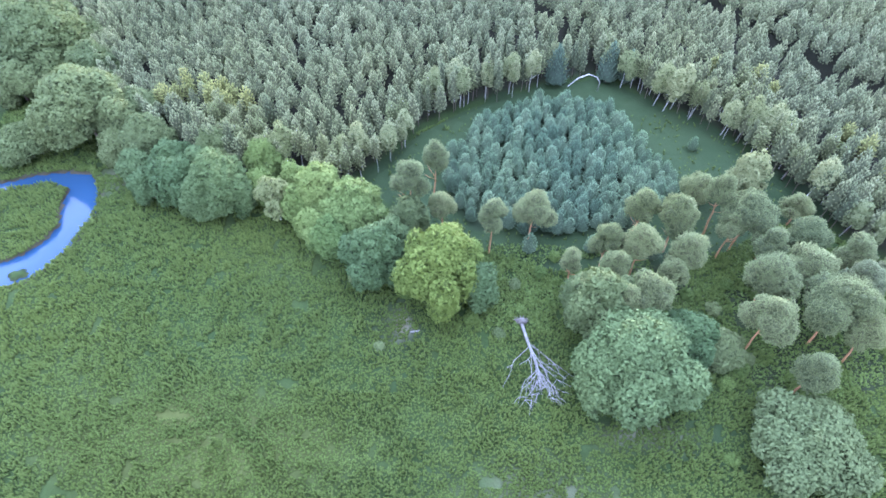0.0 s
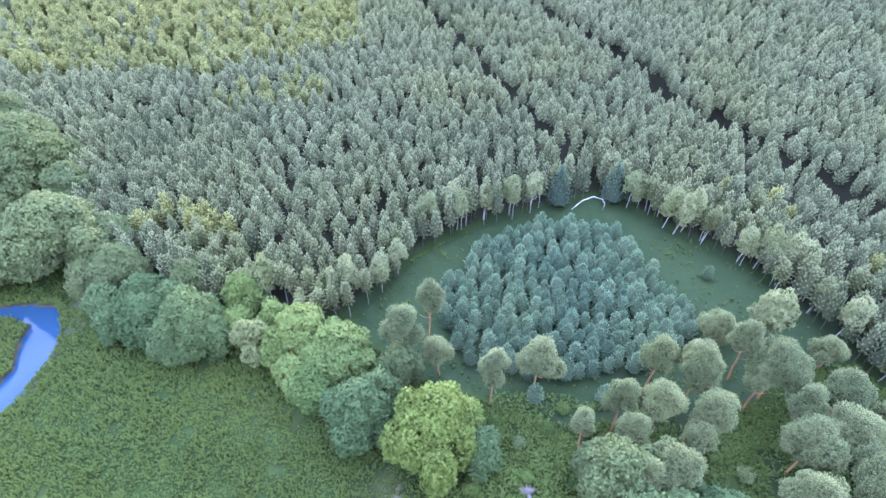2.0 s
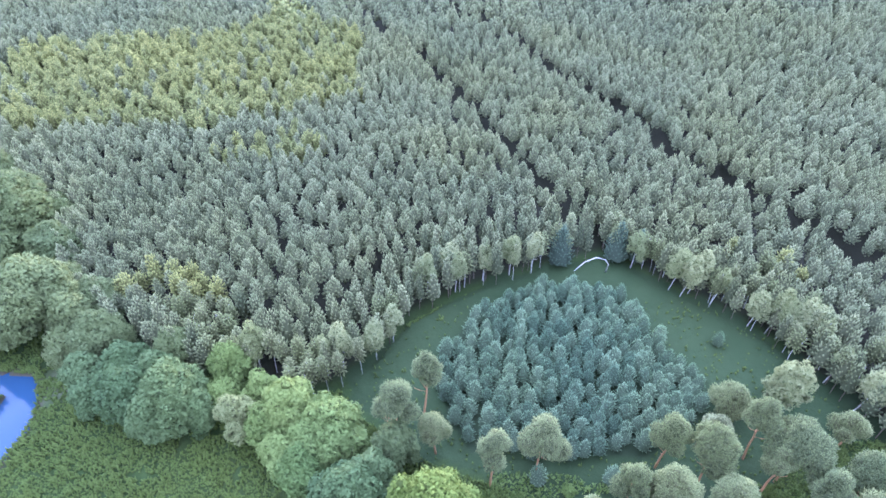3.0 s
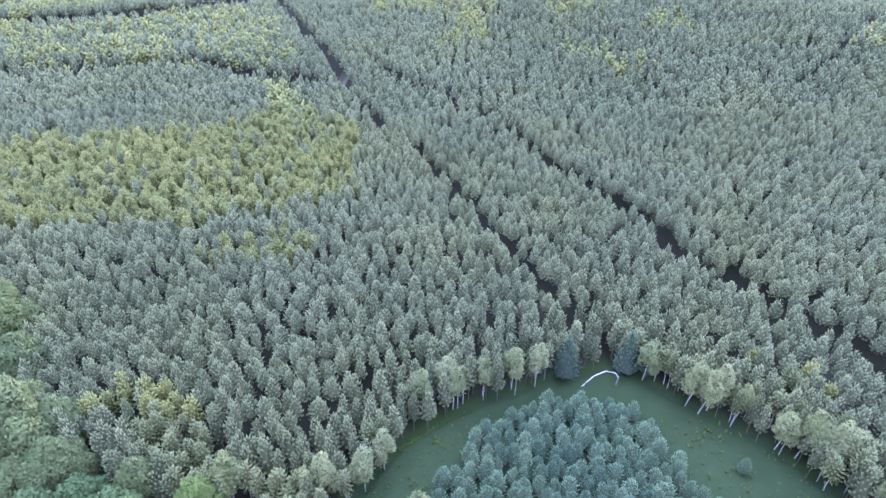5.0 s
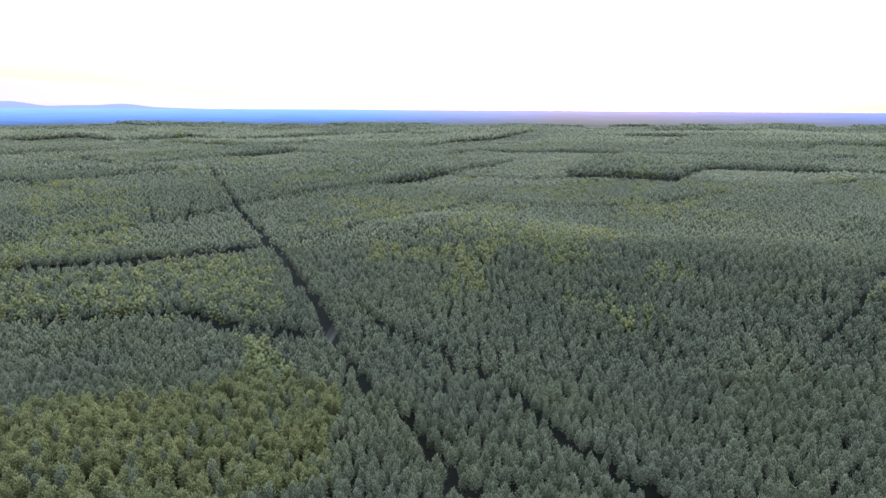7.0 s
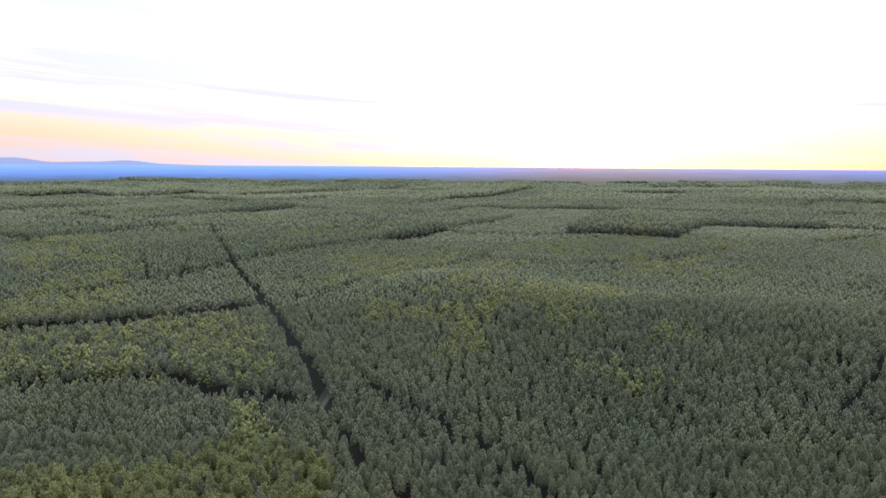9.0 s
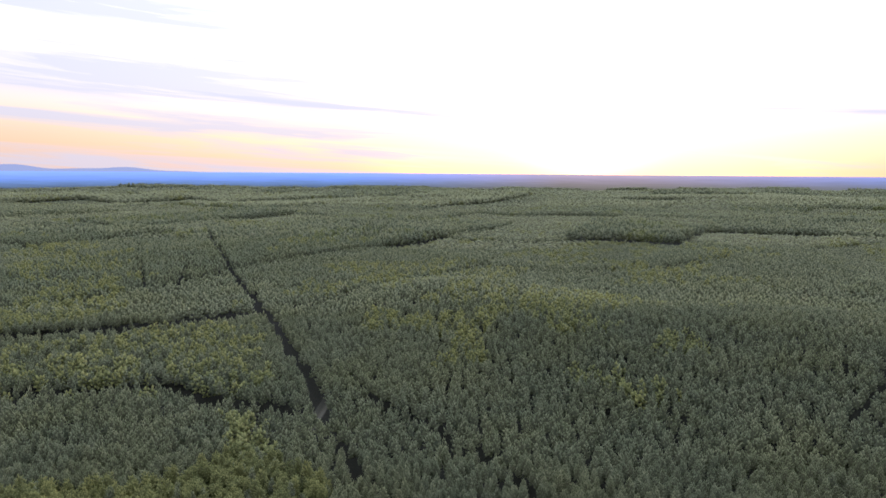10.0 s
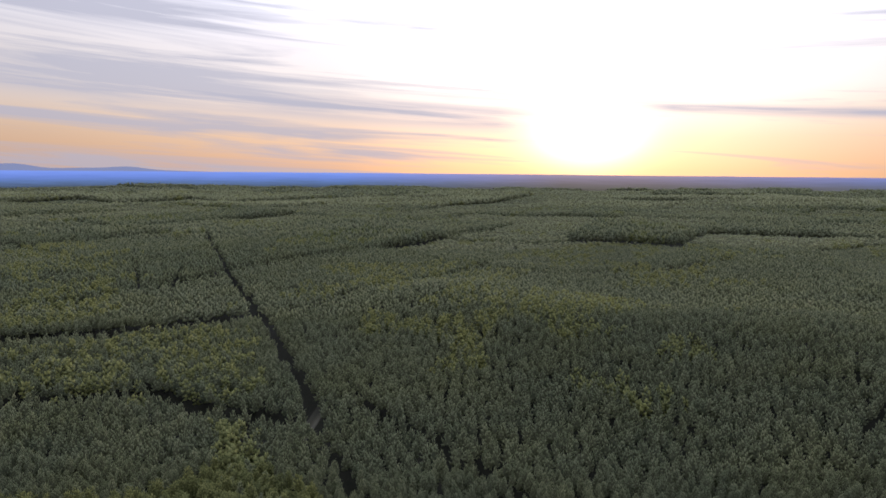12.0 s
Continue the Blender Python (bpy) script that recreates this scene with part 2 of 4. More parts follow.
PINE_FLOOR = [(14, 72), (30, 76), (50, 76), (66, 76), (86, 70), (80, 50), (60, 44), (46, 50), (38, 60), (24, 66)]
STREAM = [(-160, 80), (-120, 82), (-97, 89), (-93, 91), (-86, 92.6), (-80, 92), (-76.5, 87), (-75, 81), (-76, 74), (-77.5, 68), (-81, 63), (-86, 60.5),
          (-100, 56), (-125, 52), (-160, 50), (-160, 60), (-125, 61), (-100, 64), (-88, 67), (-85, 69), (-82, 73), (-81, 77), (-82.6, 82),
          (-83.2, 87.4), (-88, 88.8), (-93, 87.6), (-97, 86), (-120, 79.6), (-160, 77.5)]
ISLET = [(-85.5, 64), (-82.5, 66), (-81, 64.4), (-84, 62.8)]
RIDES = [
    ([(34, 128), (28, 137), (23, 145), (19, 156), (10, 173), (5, 183), (-8, 211), (-15, 224), (-25, 239), (-35, 256), (-53, 292)], 1.5),
    ([(140, 60), (110, 100), (75, 141), (70, 152), (61, 160), (55, 168), (51, 183), (42, 196), (29, 216), (16, 246), (-2, 266), (-19, 290), (-40, 308)], 2.4),
    ([(-50, 290), (-59, 312), (-70, 337), (-85, 367), (-108, 416), (-128, 454), (-161, 519), (-210, 612), (-291, 777), (-395, 995)], 2.9),
    ([(-420, 330), (-240, 386), (-191, 405), (-133, 443)], 11.0),
    ([(-230, 292), (-176, 303), (-153, 308), (-124, 316), (-96, 300), (-63, 292)], 6.0),
    ([(-128, 459), (-95, 470), (-75, 518), (-40, 555)], 5.0),
    ([(22, 516), (66, 452), (111, 423), (144, 414), (194, 369), (260, 330)], 4.5),
    ([(158, 1011), (249, 876), (336, 756), (498, 848)], 6.0),
    ([(17, 662), (87, 636), (169, 614), (255, 687)], 5.0),
    ([(-694, 978), (-549, 954), (-350, 830)], 9.0),
    ([(210, 368), (196, 350), (150, 295), (121, 271)], 0.9),
    ([(-255, 633), (-208, 506)], 1.6),
    ([(-283, 598), (-235, 514)], 1.4),
    ([(-113, 1620), (161, 1605)], 22.0),
]
GROVES = [
    [(-165, 200), (-150, 226), (-98, 235), (-62, 262), (-34, 230), (-35, 199), (-48, 182), (-81, 171), (-112, 170), (-144, 180)],
    [(-92, 289), (-60, 268), (-40, 229), (-46, 220), (-65, 237)],
    [(-233, 342), (-166, 409), (-117, 413), (-74, 322), (-97, 304), (-197, 295)],
    [(-63, 164), (-46, 171), (-33, 160), (-55, 154)],
    [(-75, 540), (20, 560), (60, 640), (-20, 680), (-90, 620)],
    [(-66, 107), (-57, 114), (-45, 106), (-33, 96), (-19, 91), (-28, 87), (-45, 93), (-58, 95)],
]


def terrain(x, y):
    x, y = np.asarray(x, float), np.asarray(y, float)
    h = 6.5 * smooth(x, 70, 190) * smooth(y, 20, 160)
    ridge = off_line(x, y, [(-5, 475), (75, 400), (190, 338)])
    h = h + 13.0 * np.exp(-(ridge / 72.0) ** 2)
    far = smooth(np.hypot(x, y), 420, 1500)
    return h + far * (16 * (cloud2(x, y, 420, 3) - 0.5) + 9 * (cloud2(x, y, 170, 4) - 0.5)) + far * 2


def relief(x, y):
    """Tussocks and hollows of the wet meadow."""
    return 0.45 * cloud2(x, y, 1.7, 11) * cloud2(x, y, 9, 12) + 0.25 * cloud2(x, y, 0.8, 15) + 0.5 * (cloud2(x, y, 22, 13) - 0.5)


def ride_gap(x, y):
    """Negative within a ride."""
    gap = np.full(np.shape(x), 1e9)
    for line, half in RIDES:
        gap = np.minimum(gap, off_line(x, y, line) - half)
    return gap


def mesh_from(name, verts, tris, mats, tip=None, tone=None, index=None, shade_smooth=False):
    """One mesh from arrays of corners and triangles."""
    me = bpy.data.meshes.new(name)
    me.vertices.add(len(verts))
    me.vertices.foreach_set("co", np.ascontiguousarray(verts, np.float32).ravel())
    n, k = tris.shape
    me.loops.add(n * k)
    me.loops.foreach_set("vertex_index", np.ascontiguousarray(tris, np.int32).ravel())
    me.polygons.add(n)
    me.polygons.foreach_set("loop_start", np.arange(0, n * k, k, dtype=np.int32))
    if shade_smooth:
        me.polygons.foreach_set("use_smooth", np.ones(n, bool))
    for mat in mats if isinstance(mats, (list, tuple)) else [mats]:
        me.materials.append(mat)
    if index is not None:
        me.polygons.foreach_set("material_index", np.ascontiguousarray(index, np.int32))
    if tone is not None:
        me.attributes.new("tone", "FLOAT", "POINT").data.foreach_set("value", np.ascontiguousarray(tone, np.float32))
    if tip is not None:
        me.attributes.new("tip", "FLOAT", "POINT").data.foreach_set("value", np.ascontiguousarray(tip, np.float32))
    me.update()
    return me


def part(name, me, parent, label=""):
    ob = new(name, me)
    ob.parent = parent
    if label:
        tagged(ob, label)
    return ob


# ---- leaves and crowns ----
def spikes(centres, ways, length, width, rng, sides=3):
    """Pointed tufts: open pyramids that stand on their centres and point along their ways."""
    n = len(centres)
    ways = ways / np.linalg.norm(ways, axis=1, keepdims=True)
    helper = np.where(np.abs(ways[:, 2:3]) < 0.9, [[0, 0, 1.0]], [[1.0, 0, 0]])
    u = np.cross(ways, helper)
    u /= np.linalg.norm(u, axis=1, keepdims=True)
    v = np.cross(ways, u)
    turn = rng.uniform(0, 6.28, n)
    rings = []
    for k in range(sides):
        a = turn + k * 2 * np.pi / sides
        rings.append(centres + (np.cos(a)[:, None] * u + np.sin(a)[:, None] * v) * np.reshape(width, (-1, 1)))
    tip = centres + ways * np.reshape(length, (-1, 1))
    verts = np.stack(rings + [tip], 1).reshape(-1, 3)
    base = (np.arange(n) * (sides + 1))[:, None]
    tris = np.concatenate([np.stack([base[:, 0] + k, base[:, 0] + (k + 1) % sides, base[:, 0] + sides], 1) for k in range(sides)])
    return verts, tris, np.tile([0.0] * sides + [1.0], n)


def leaves(centres, ways, size, rng):
    """Leafy scraps: bent four-sided leaves facing roughly along their ways."""
    n = len(centres)
    ways = ways + rng.normal(0, 0.55, (n, 3))
    ways /= np.linalg.norm(ways, axis=1, keepdims=True)
    helper = rng.normal(0, 1, (n, 3))
    u = np.cross(ways, helper)
    u /= np.linalg.norm(u, axis=1, keepdims=True)
    v = np.cross(ways, u)
    s = size * rng.uniform(0.6, 1.3, (n, 1))
    pts = [centres + u * s, centres + v * s * 0.7 - ways * s * 0.25, centres - u * s, centres - v * s * 0.7 - ways * s * 0.25]
    verts = np.stack(pts, 1).reshape(-1, 3)
    b = np.arange(n) * 4
    tris = np.concatenate([np.stack([b, b + 1, b + 2], 1), np.stack([b, b + 2, b + 3], 1)])
    return verts, tris, np.tile([0.75, 0.40, 0.55, 0.40], n)


def ball(centre, radii, seg=7, rings=4):
    """A rough closed core that fills a clump."""
    verts, tris = [], []
    for i in range(rings + 1):
        th = math.pi * i / rings
        for j in range(seg):
            ph = 2 * math.pi * j / seg
            verts.append((math.sin(th) * math.cos(ph), math.sin(th) * math.sin(ph), math.cos(th)))
    for i in range(rings):
        for j in range(seg):
            a, b = i * seg + j, i * seg + (j + 1) % seg
            tris += [(a, a + seg, b + seg), (a, b + seg, b)]
    return np.array(verts) * radii + centre, np.array(tris)


def merge(pieces):
    verts, tris, tips, at = [], [], [], 0
    for v, t, *tip in pieces:
        verts.append(v)
        tris.append(t + at)
        # cores carry no tip value: darkest tone, inner crown shade painted in
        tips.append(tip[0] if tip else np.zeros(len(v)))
        at += len(v)
    return np.concatenate(verts), np.concatenate(tris), np.concatenate(tips)


def wooden(name, pieces, mat, shade_smooth=False):
    v, t, _ = merge(pieces)
    return mesh_from(name, v, t, mat, shade_smooth=shade_smooth)


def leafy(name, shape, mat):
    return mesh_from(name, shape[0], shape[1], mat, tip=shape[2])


def conifer(seed, tufts, h=1.0, r=0.13, bottom=0.30, long=0.10, wide=0.04, core=True, round_top=0.75):
    """A pine of height 1, its tufts in whorls that point out and up."""
    rg = np.random.default_rng(seed)
    u = (np.arange(tufts) + 0.5) / tufts
    phi = np.arange(tufts) * 2.39996 + rg.uniform(0, 6.28)
    rad = r * np.clip(1 - u ** 2.0, 0.02, 1) ** round_top * np.minimum(1, 0.6 + u * 2) * rg.uniform(0.7, 1.15, tufts)
    z = bottom + (h - bottom) * u * 0.92 + rg.uniform(-0.02, 0.02, tufts)
    c = np.stack([np.cos(phi) * rad * 0.8, np.sin(phi) * rad * 0.8, z], 1)
    w = np.stack([np.cos(phi) * (1 - u * 0.75), np.sin(phi) * (1 - u * 0.75), 0.75 + 1.1 * u], 1) + rg.normal(0, 0.22, (tufts, 3))
    v, t, tip_light = spikes(c, w, long * rg.uniform(0.75, 1.3, tufts), wide * rg.uniform(0.8, 1.2, tufts) * (1.15 - 0.5 * u), rg)
    # tufts painted lighter towards the crown's top, as skylight would leave them
    pieces = [(v, t, tip_light * np.repeat(0.45 + 0.55 * u, 4))]
    if core:
        # inner cone has tip 0, so the gaps between tufts are painted darker
        seg = 5
        a = np.arange(seg) * 2 * np.pi / seg
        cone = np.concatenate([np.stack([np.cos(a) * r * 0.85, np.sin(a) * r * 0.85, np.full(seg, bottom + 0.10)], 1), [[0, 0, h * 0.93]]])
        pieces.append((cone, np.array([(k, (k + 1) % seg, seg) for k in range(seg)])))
    return merge(pieces)


def roundcrown(seed, tufts, r=0.2, bottom=0.25, long=0.09, wide=0.06, core=True):
    """A birch or aspen of height 1 with an egg-shaped crown."""
    rg = np.random.default_rng(seed)
    u = (np.arange(tufts) + 0.5) / tufts
    phi = np.arange(tufts) * 2.39996
    th = np.arccos(1 - 1.75 * u)
    egg = rg.uniform(0.7, 1.05, tufts)
    mid, half = (1 + bottom) / 2, (1 - bottom) / 2
    d = np.stack([np.sin(th) * np.cos(phi), np.sin(th) * np.sin(phi), np.cos(th)], 1)
    c = d * np.array([r, r, half]) * egg[:, None] * 0.85 + np.array([0, 0, mid])
    w = d + np.array([0, 0, 0.45]) + rg.normal(0, 0.2, (tufts, 3))
    pieces = [spikes(c, w, long * rg.uniform(0.7, 1.3, tufts), wide * rg.uniform(0.7, 1.3, tufts), rg)]
    if core:
        pieces.append(ball(np.array([0, 0, mid]), np.array([r * 0.6, r * 0.6, half * 0.7]), 5, 3))
    return merge(pieces)


def plant(templates, x, y, z, tall, girth, tones, rg, lean=0.04):
    """Many trees in one set of arrays, with a tone for each."""
    pick = rg.integers(0, len(templates), len(x))
    allv, allt, tone, tips, at = [], [], [], [], 0
    for k, (tv, tt, tip) in enumerate(templates):
        i = np.nonzero(pick == k)[0]
        if not len(i):
            continue
        turn = rg.uniform(0, 6.28, len(i))
        cs, sn = np.cos(turn)[:, None], np.sin(turn)[:, None]
        g, hh = girth[i][:, None], tall[i][:, None]
        px = (tv[None, :, 0] * cs - tv[None, :, 1] * sn) * g
        py = (tv[None, :, 0] * sn + tv[None, :, 1] * cs) * g
        pz = tv[None, :, 2] * hh
        lx, ly = rg.normal(0, lean, (len(i), 1)), rg.normal(0, lean, (len(i), 1))
        v = np.stack([px + pz * lx + x[i][:, None], py + pz * ly + y[i][:, None], pz + z[i][:, None]], 2)
        t = tt[None] + (np.arange(len(i)) * len(tv))[:, None, None] + at
        allv.append(v.reshape(-1, 3))
        allt.append(t.reshape(-1, 3))
        tone.append(np.repeat(tones[i], len(tv)))
        tips.append(np.tile(tip, len(i)))
        at += len(i) * len(tv)
    return np.concatenate(allv), np.concatenate(allt), np.concatenate(tips), np.concatenate(tone)


def tube(points, r0, r1, sides=7):
    """A tapered limb along points, closed at its ends."""
    pts = [Vector(p) for p in points]
    verts, tris = [], []
    for i, p in enumerate(pts):
        d = (pts[min(i + 1, len(pts) - 1)] - pts[max(i - 1, 0)]).normalized()
        u = d.orthogonal().normalized()
        v = d.cross(u)
        r = r0 + (r1 - r0) * i / (len(pts) - 1)
        verts += [p + (u * math.cos(2 * math.pi * k / sides) + v * math.sin(2 * math.pi * k / sides)) * r for k in range(sides)]
    for i in range(len(pts) - 1):
        for k in range(sides):
            a, b = i * sides + k, i * sides + (k + 1) % sides
            tris += [(a, b, b + sides), (a, b + sides, a + sides)]
    last = (len(pts) - 1) * sides
    for k in range(1, sides - 1):
        tris += [(0, k + 1, k), (last, last + k, last + k + 1)]
    return np.array([tuple(v) for v in verts]), np.array(tris)


def trunk_mesh(name, h, r, mat, seed, limbs=5, lean=(0, 0), to=0.75):
    """A tapered, slightly crooked stem with limbs, standing on the origin."""
    rg = np.random.default_rng(seed)
    pts = [(lean[0] * h * s + 0.3 * r * rg.normal() * (s > 0), lean[1] * h * s + 0.3 * r * rg.normal() * (s > 0), h * to * s - 0.3 * (s == 0)) for s in np.linspace(0, 1, 6)]
    pieces = [tube(pts, r, r * 0.35)]
    for k in range(limbs):
        s = rg.uniform(0.55, 0.98)
        a = rg.uniform(0, 6.28)
        p = Vector((lean[0] * h * s, lean[1] * h * s, h * to * s))
        d = Vector((math.cos(a), math.sin(a), 0.7))
        pieces.append(tube([p, p + d * h * 0.07, p + d * h * 0.13 + Vector((0, 0, h * 0.03))], r * 0.4, r * 0.12, 5))
    return wooden(name, pieces, mat, True)


# ---- ground ----
def spread(lo, hi, step, reach, grow):
    inner = list(np.arange(lo, hi + step / 2, step))
    up, d, v = [], step, inner[-1]
    while v < reach:
        d *= grow
        v += d
        up.append(v)
    down, d, v = [], step, inner[0]
    while v > -reach:
        d *= grow
        v -= d
        down.append(v)
    return np.array(down[::-1] + inner + up)


def dryness(x, y):
    """The drier, yellower rise in the meadow."""
    return np.exp(-(((x + 40) / 27) ** 2 + ((y - 33) / 10) ** 2) ** 2) * (0.6 + 0.4 * cloud2(x, y, 6, 95))


def build_ground():
    xs, ys = spread(-106, 84, 0.75, 4700, 1.16), spread(16, 130, 0.75, 4700, 1.14)
    gx, gy = np.meshgrid(xs, ys)
    x, y = gx.ravel(), gy.ravel()
    meadow = inside(x, y, OPEN_LAND)
    z = terrain(x, y)
    near = meadow & (x > -135) & (x < 100) & (y > -20) & (y < 135)
    z = z + near * relief(x, y)
    wet = inside(x, y, STREAM) & ~inside(x, y, ISLET)
    bank = off_line(x, y, STREAM)
    z = np.where(wet, -1.6, z * np.where(bank < 2.5, 0.6, 1.0))
    jx, jy = x + 3 * (cloud2(x, y, 5, 21) - 0.5), y + 3 * (cloud2(x, y, 5, 22) - 0.5)
    litter = np.where(meadow, 0.0, 1.0) * smooth(off_line(x, y, EDGE), 1.5, 5.0)
    litter = np.maximum(litter, 0.55 * inside(jx, jy, PINE_FLOOR) * smooth(cloud2(x, y, 6, 30), 0.4, 0.7))
    litter = np.maximum(litter, 0.9 * inside(jx, jy, DOME))
    shady = inside(jx, jy, CLEARING) * 0.9
    shady = np.maximum(shady, 0.8 * np.exp(-(np.hypot(jx + 9, jy - 53) / 6.0) ** 2))
    shady = np.maximum(shady, 0.7 * np.exp(-(np.hypot((jx - 48) / 1.6, jy - 37) / 8.0) ** 2))
    bare = np.exp(-(np.hypot((jx + 9.5) / 0.7, jy - 56) / 3.0) ** 2)
    bare = np.maximum(bare, 0.7 * np.exp(-(np.hypot((jx - 32) / 2.6, jy - 38) / 2.2) ** 2))
    bare = np.maximum(bare, 0.55 * np.exp(-(np.hypot((jx - 14) / 1.6, jy - 24) / 6.0) ** 2))
    bare = np.maximum(bare, 0.5 * np.exp(-(np.hypot(jx + 73, jy - 91) / 4.0) ** 2))
    road = off_line(x, y, RIDES[2][0])
    bare = np.maximum(bare, 0.8 * (road < 2.2) * (y > 280) * (y < 330))
    dry = dryness(x, y)
    mud = np.maximum(wet * 1.0, (bank < 1.0) * 0.8 * (x > -135))
    nx, ny = len(xs), len(ys)
    idx = np.arange(nx * ny).reshape(ny, nx)
    quads = np.stack([idx[:-1, :-1], idx[:-1, 1:], idx[1:, 1:], idx[1:, :-1]], 2).reshape(-1, 4)
    me = mesh_from("ground", np.stack([x, y, z], 1), quads, ground_material(), shade_smooth=True)
    for key, values in (("litter", litter), ("shady", shady), ("bare", np.clip(bare * (0.5 + cloud2(x, y, 2, 40)), 0, 1)), ("mud", mud), ("dry", dry)):
        me.attributes.new(key, "FLOAT", "POINT").data.foreach_set("value", values.astype(np.float32))
    tagged(new("ground", me), "green tussocky meadow and dark forest floor", "ground", kind="structure")


build_ground()


def build_water():
    bm = bmesh.new()
    poly = [bm.verts.new((x, y, -0.55)) for x, y in [(-165, 45), (-73, 55), (-70, 80), (-72, 96), (-100, 98), (-165, 90)]]
    bm.faces.new(poly)
    me = bpy.data.meshes.new("water")
    bm.to_mesh(me)
    bm.free()
    me.materials.append(water_material())
    tagged(new("water", me), "calm winding stream reflecting the blue sky", "stream", kind="structure")


build_water()


# ---- woods ----
def scatter(y0, y1, step, rg, jitter=0.38):
    """Jittered rows over the wedge of land ahead."""
    half = 0.80 * (y1 + 10) + 40
    gx, gy = np.meshgrid(np.arange(-half, half, step), np.arange(y0, y1, step * 0.94))
    x = gx.ravel() + rg.uniform(-jitter, jitter, gx.size) * step
    y = gy.ravel() + rg.uniform(-jitter, jitter, gx.size) * step
    keep = np.abs(x - 2) < np.where(y < 120, 0.76 * (y + 8) + 34, 0.75 * (y + 8) + 20)
    return x[keep], y[keep]


def grove_mask(x, y):
    jx, jy = x + 12 * (cloud2(x, y, 14, 51) - 0.5), y + 12 * (cloud2(x, y, 14, 52) - 0.5)
    mask = np.zeros(len(x), bool)
    chance = lattice(np.floor(x * 8), np.floor(y * 8), 5)
    for poly, share in zip(GROVES, (0.9, 0.8, 0.4, 0.6, 0.4, 0.8)):
        mask |= inside(jx, jy, poly) & (chance < share)
    edge = off_line(x, y, EDGE[8:])
    mask |= (chance < np.where(x > 60, 0.24, 0.34)) & (edge < np.where(x > 60, 16, 4.5))
    mask |= (cloud2(x, y, 90, 60) * 0.6 + cloud2(x, y, 25, 61) * 0.4 > 0.65) & (y > 300) & (chance < 0.5)
    return mask


PINES_NEAR = [conifer(100 + k, 60, r=0.135, bottom=0.58, long=0.068, wide=0.025, round_top=0.58) for k in range(10)]
PINES_EDGE = [conifer(115 + k, 70, r=0.14, bottom=0.30, long=0.07, wide=0.028, round_top=0.5) for k in range(8)]
PINES_MID = [conifer(130 + k, 20, r=0.128, bottom=0.58, long=0.092, wide=0.043, round_top=0.58) for k in range(8)]
PINES_FAR = [conifer(160 + k, 5, r=0.115, bottom=0.58, long=0.17, wide=0.09) for k in range(8)]
PINES_THIN = [conifer(170 + k, 4, r=0.12, bottom=0.40, long=0.26, wide=0.13, core=False) for k in range(8)]
PINES_LAST = [conifer(180 + k, 3, r=0.15, bottom=0.45, long=0.40, wide=0.18, core=False) for k in range(6)]
ROUND_NEAR = [roundcrown(200 + k, 95, r=0.135, bottom=0.24, long=0.06, wide=0.021) for k in range(8)]
ROUND_MID = [roundcrown(220 + k, 16, r=0.15, bottom=0.3, long=0.11, wide=0.07, core=False) for k in range(6)]


def wood(name, label, category, x, y, templates, tall, girth, tones, mat, rg, lean=0.03):
    v, t, tip, tone = plant(templates, x, y, terrain(x, y), tall, girth, tones, rg, lean)
    return tagged(new(name, mesh_from(name, v, t, mat, tip, tone)), label, category, kind="stuff")


def stands(x, y):
    """The age of the stand at a place, from 0 to 1, alike within each compartment."""
    wx, wy = x + 50 * (cloud2(x, y, 160, 71) - 0.5), y + 50 * (cloud2(x, y, 160, 72) - 0.5)
    a = 0.47
    return lattice(np.floor((wx * math.cos(a) - wy * math.sin(a)) / 150), np.floor((wx * math.sin(a) + wy * math.cos(a)) / 210), 77)


def edge_trees(x, y, tall, girth, leafy_kind):
    """The trees that line the glade, each a thing with its own stem and crown."""
    pines = [leafy("crown", shape, PINE) for shape in PINES_EDGE]
    rounds = [leafy("crown", shape, BIRCH) for shape in ROUND_NEAR]
    stem, white = trunk_mesh("trunk", 1.0, 0.008, BARK_DARK, 5, 0, to=0.9), trunk_mesh("trunk", 1.0, 0.007, BARK_BIRCH, 6, 0, to=0.9)
    for k in range(len(x)):
        if leafy_kind[k]:
            base = tagged(new("birch_tree"), "yellow-green birch on the edge of the pine wood", "tree", "trees lining the glade")
        else:
            base = tagged(new("pine_tree"), "straight grey-green pine on the edge of the wood", "tree", "trees lining the glade")
        h, wide = float(tall[k]), float(girth[k])
        base.matrix_basis = Matrix.LocRotScale((x[k], y[k], float(terrain(x[k], y[k]))), Euler((0.03 * math.sin(k), 0.03 * math.cos(k * 3), k * 1.3)), (wide, wide, h))
        part("trunk", white if leafy_kind[k] else stem, base)
        part("crown", (rounds[k % len(rounds)] if leafy_kind[k] else pines[k % len(pines)]), base)


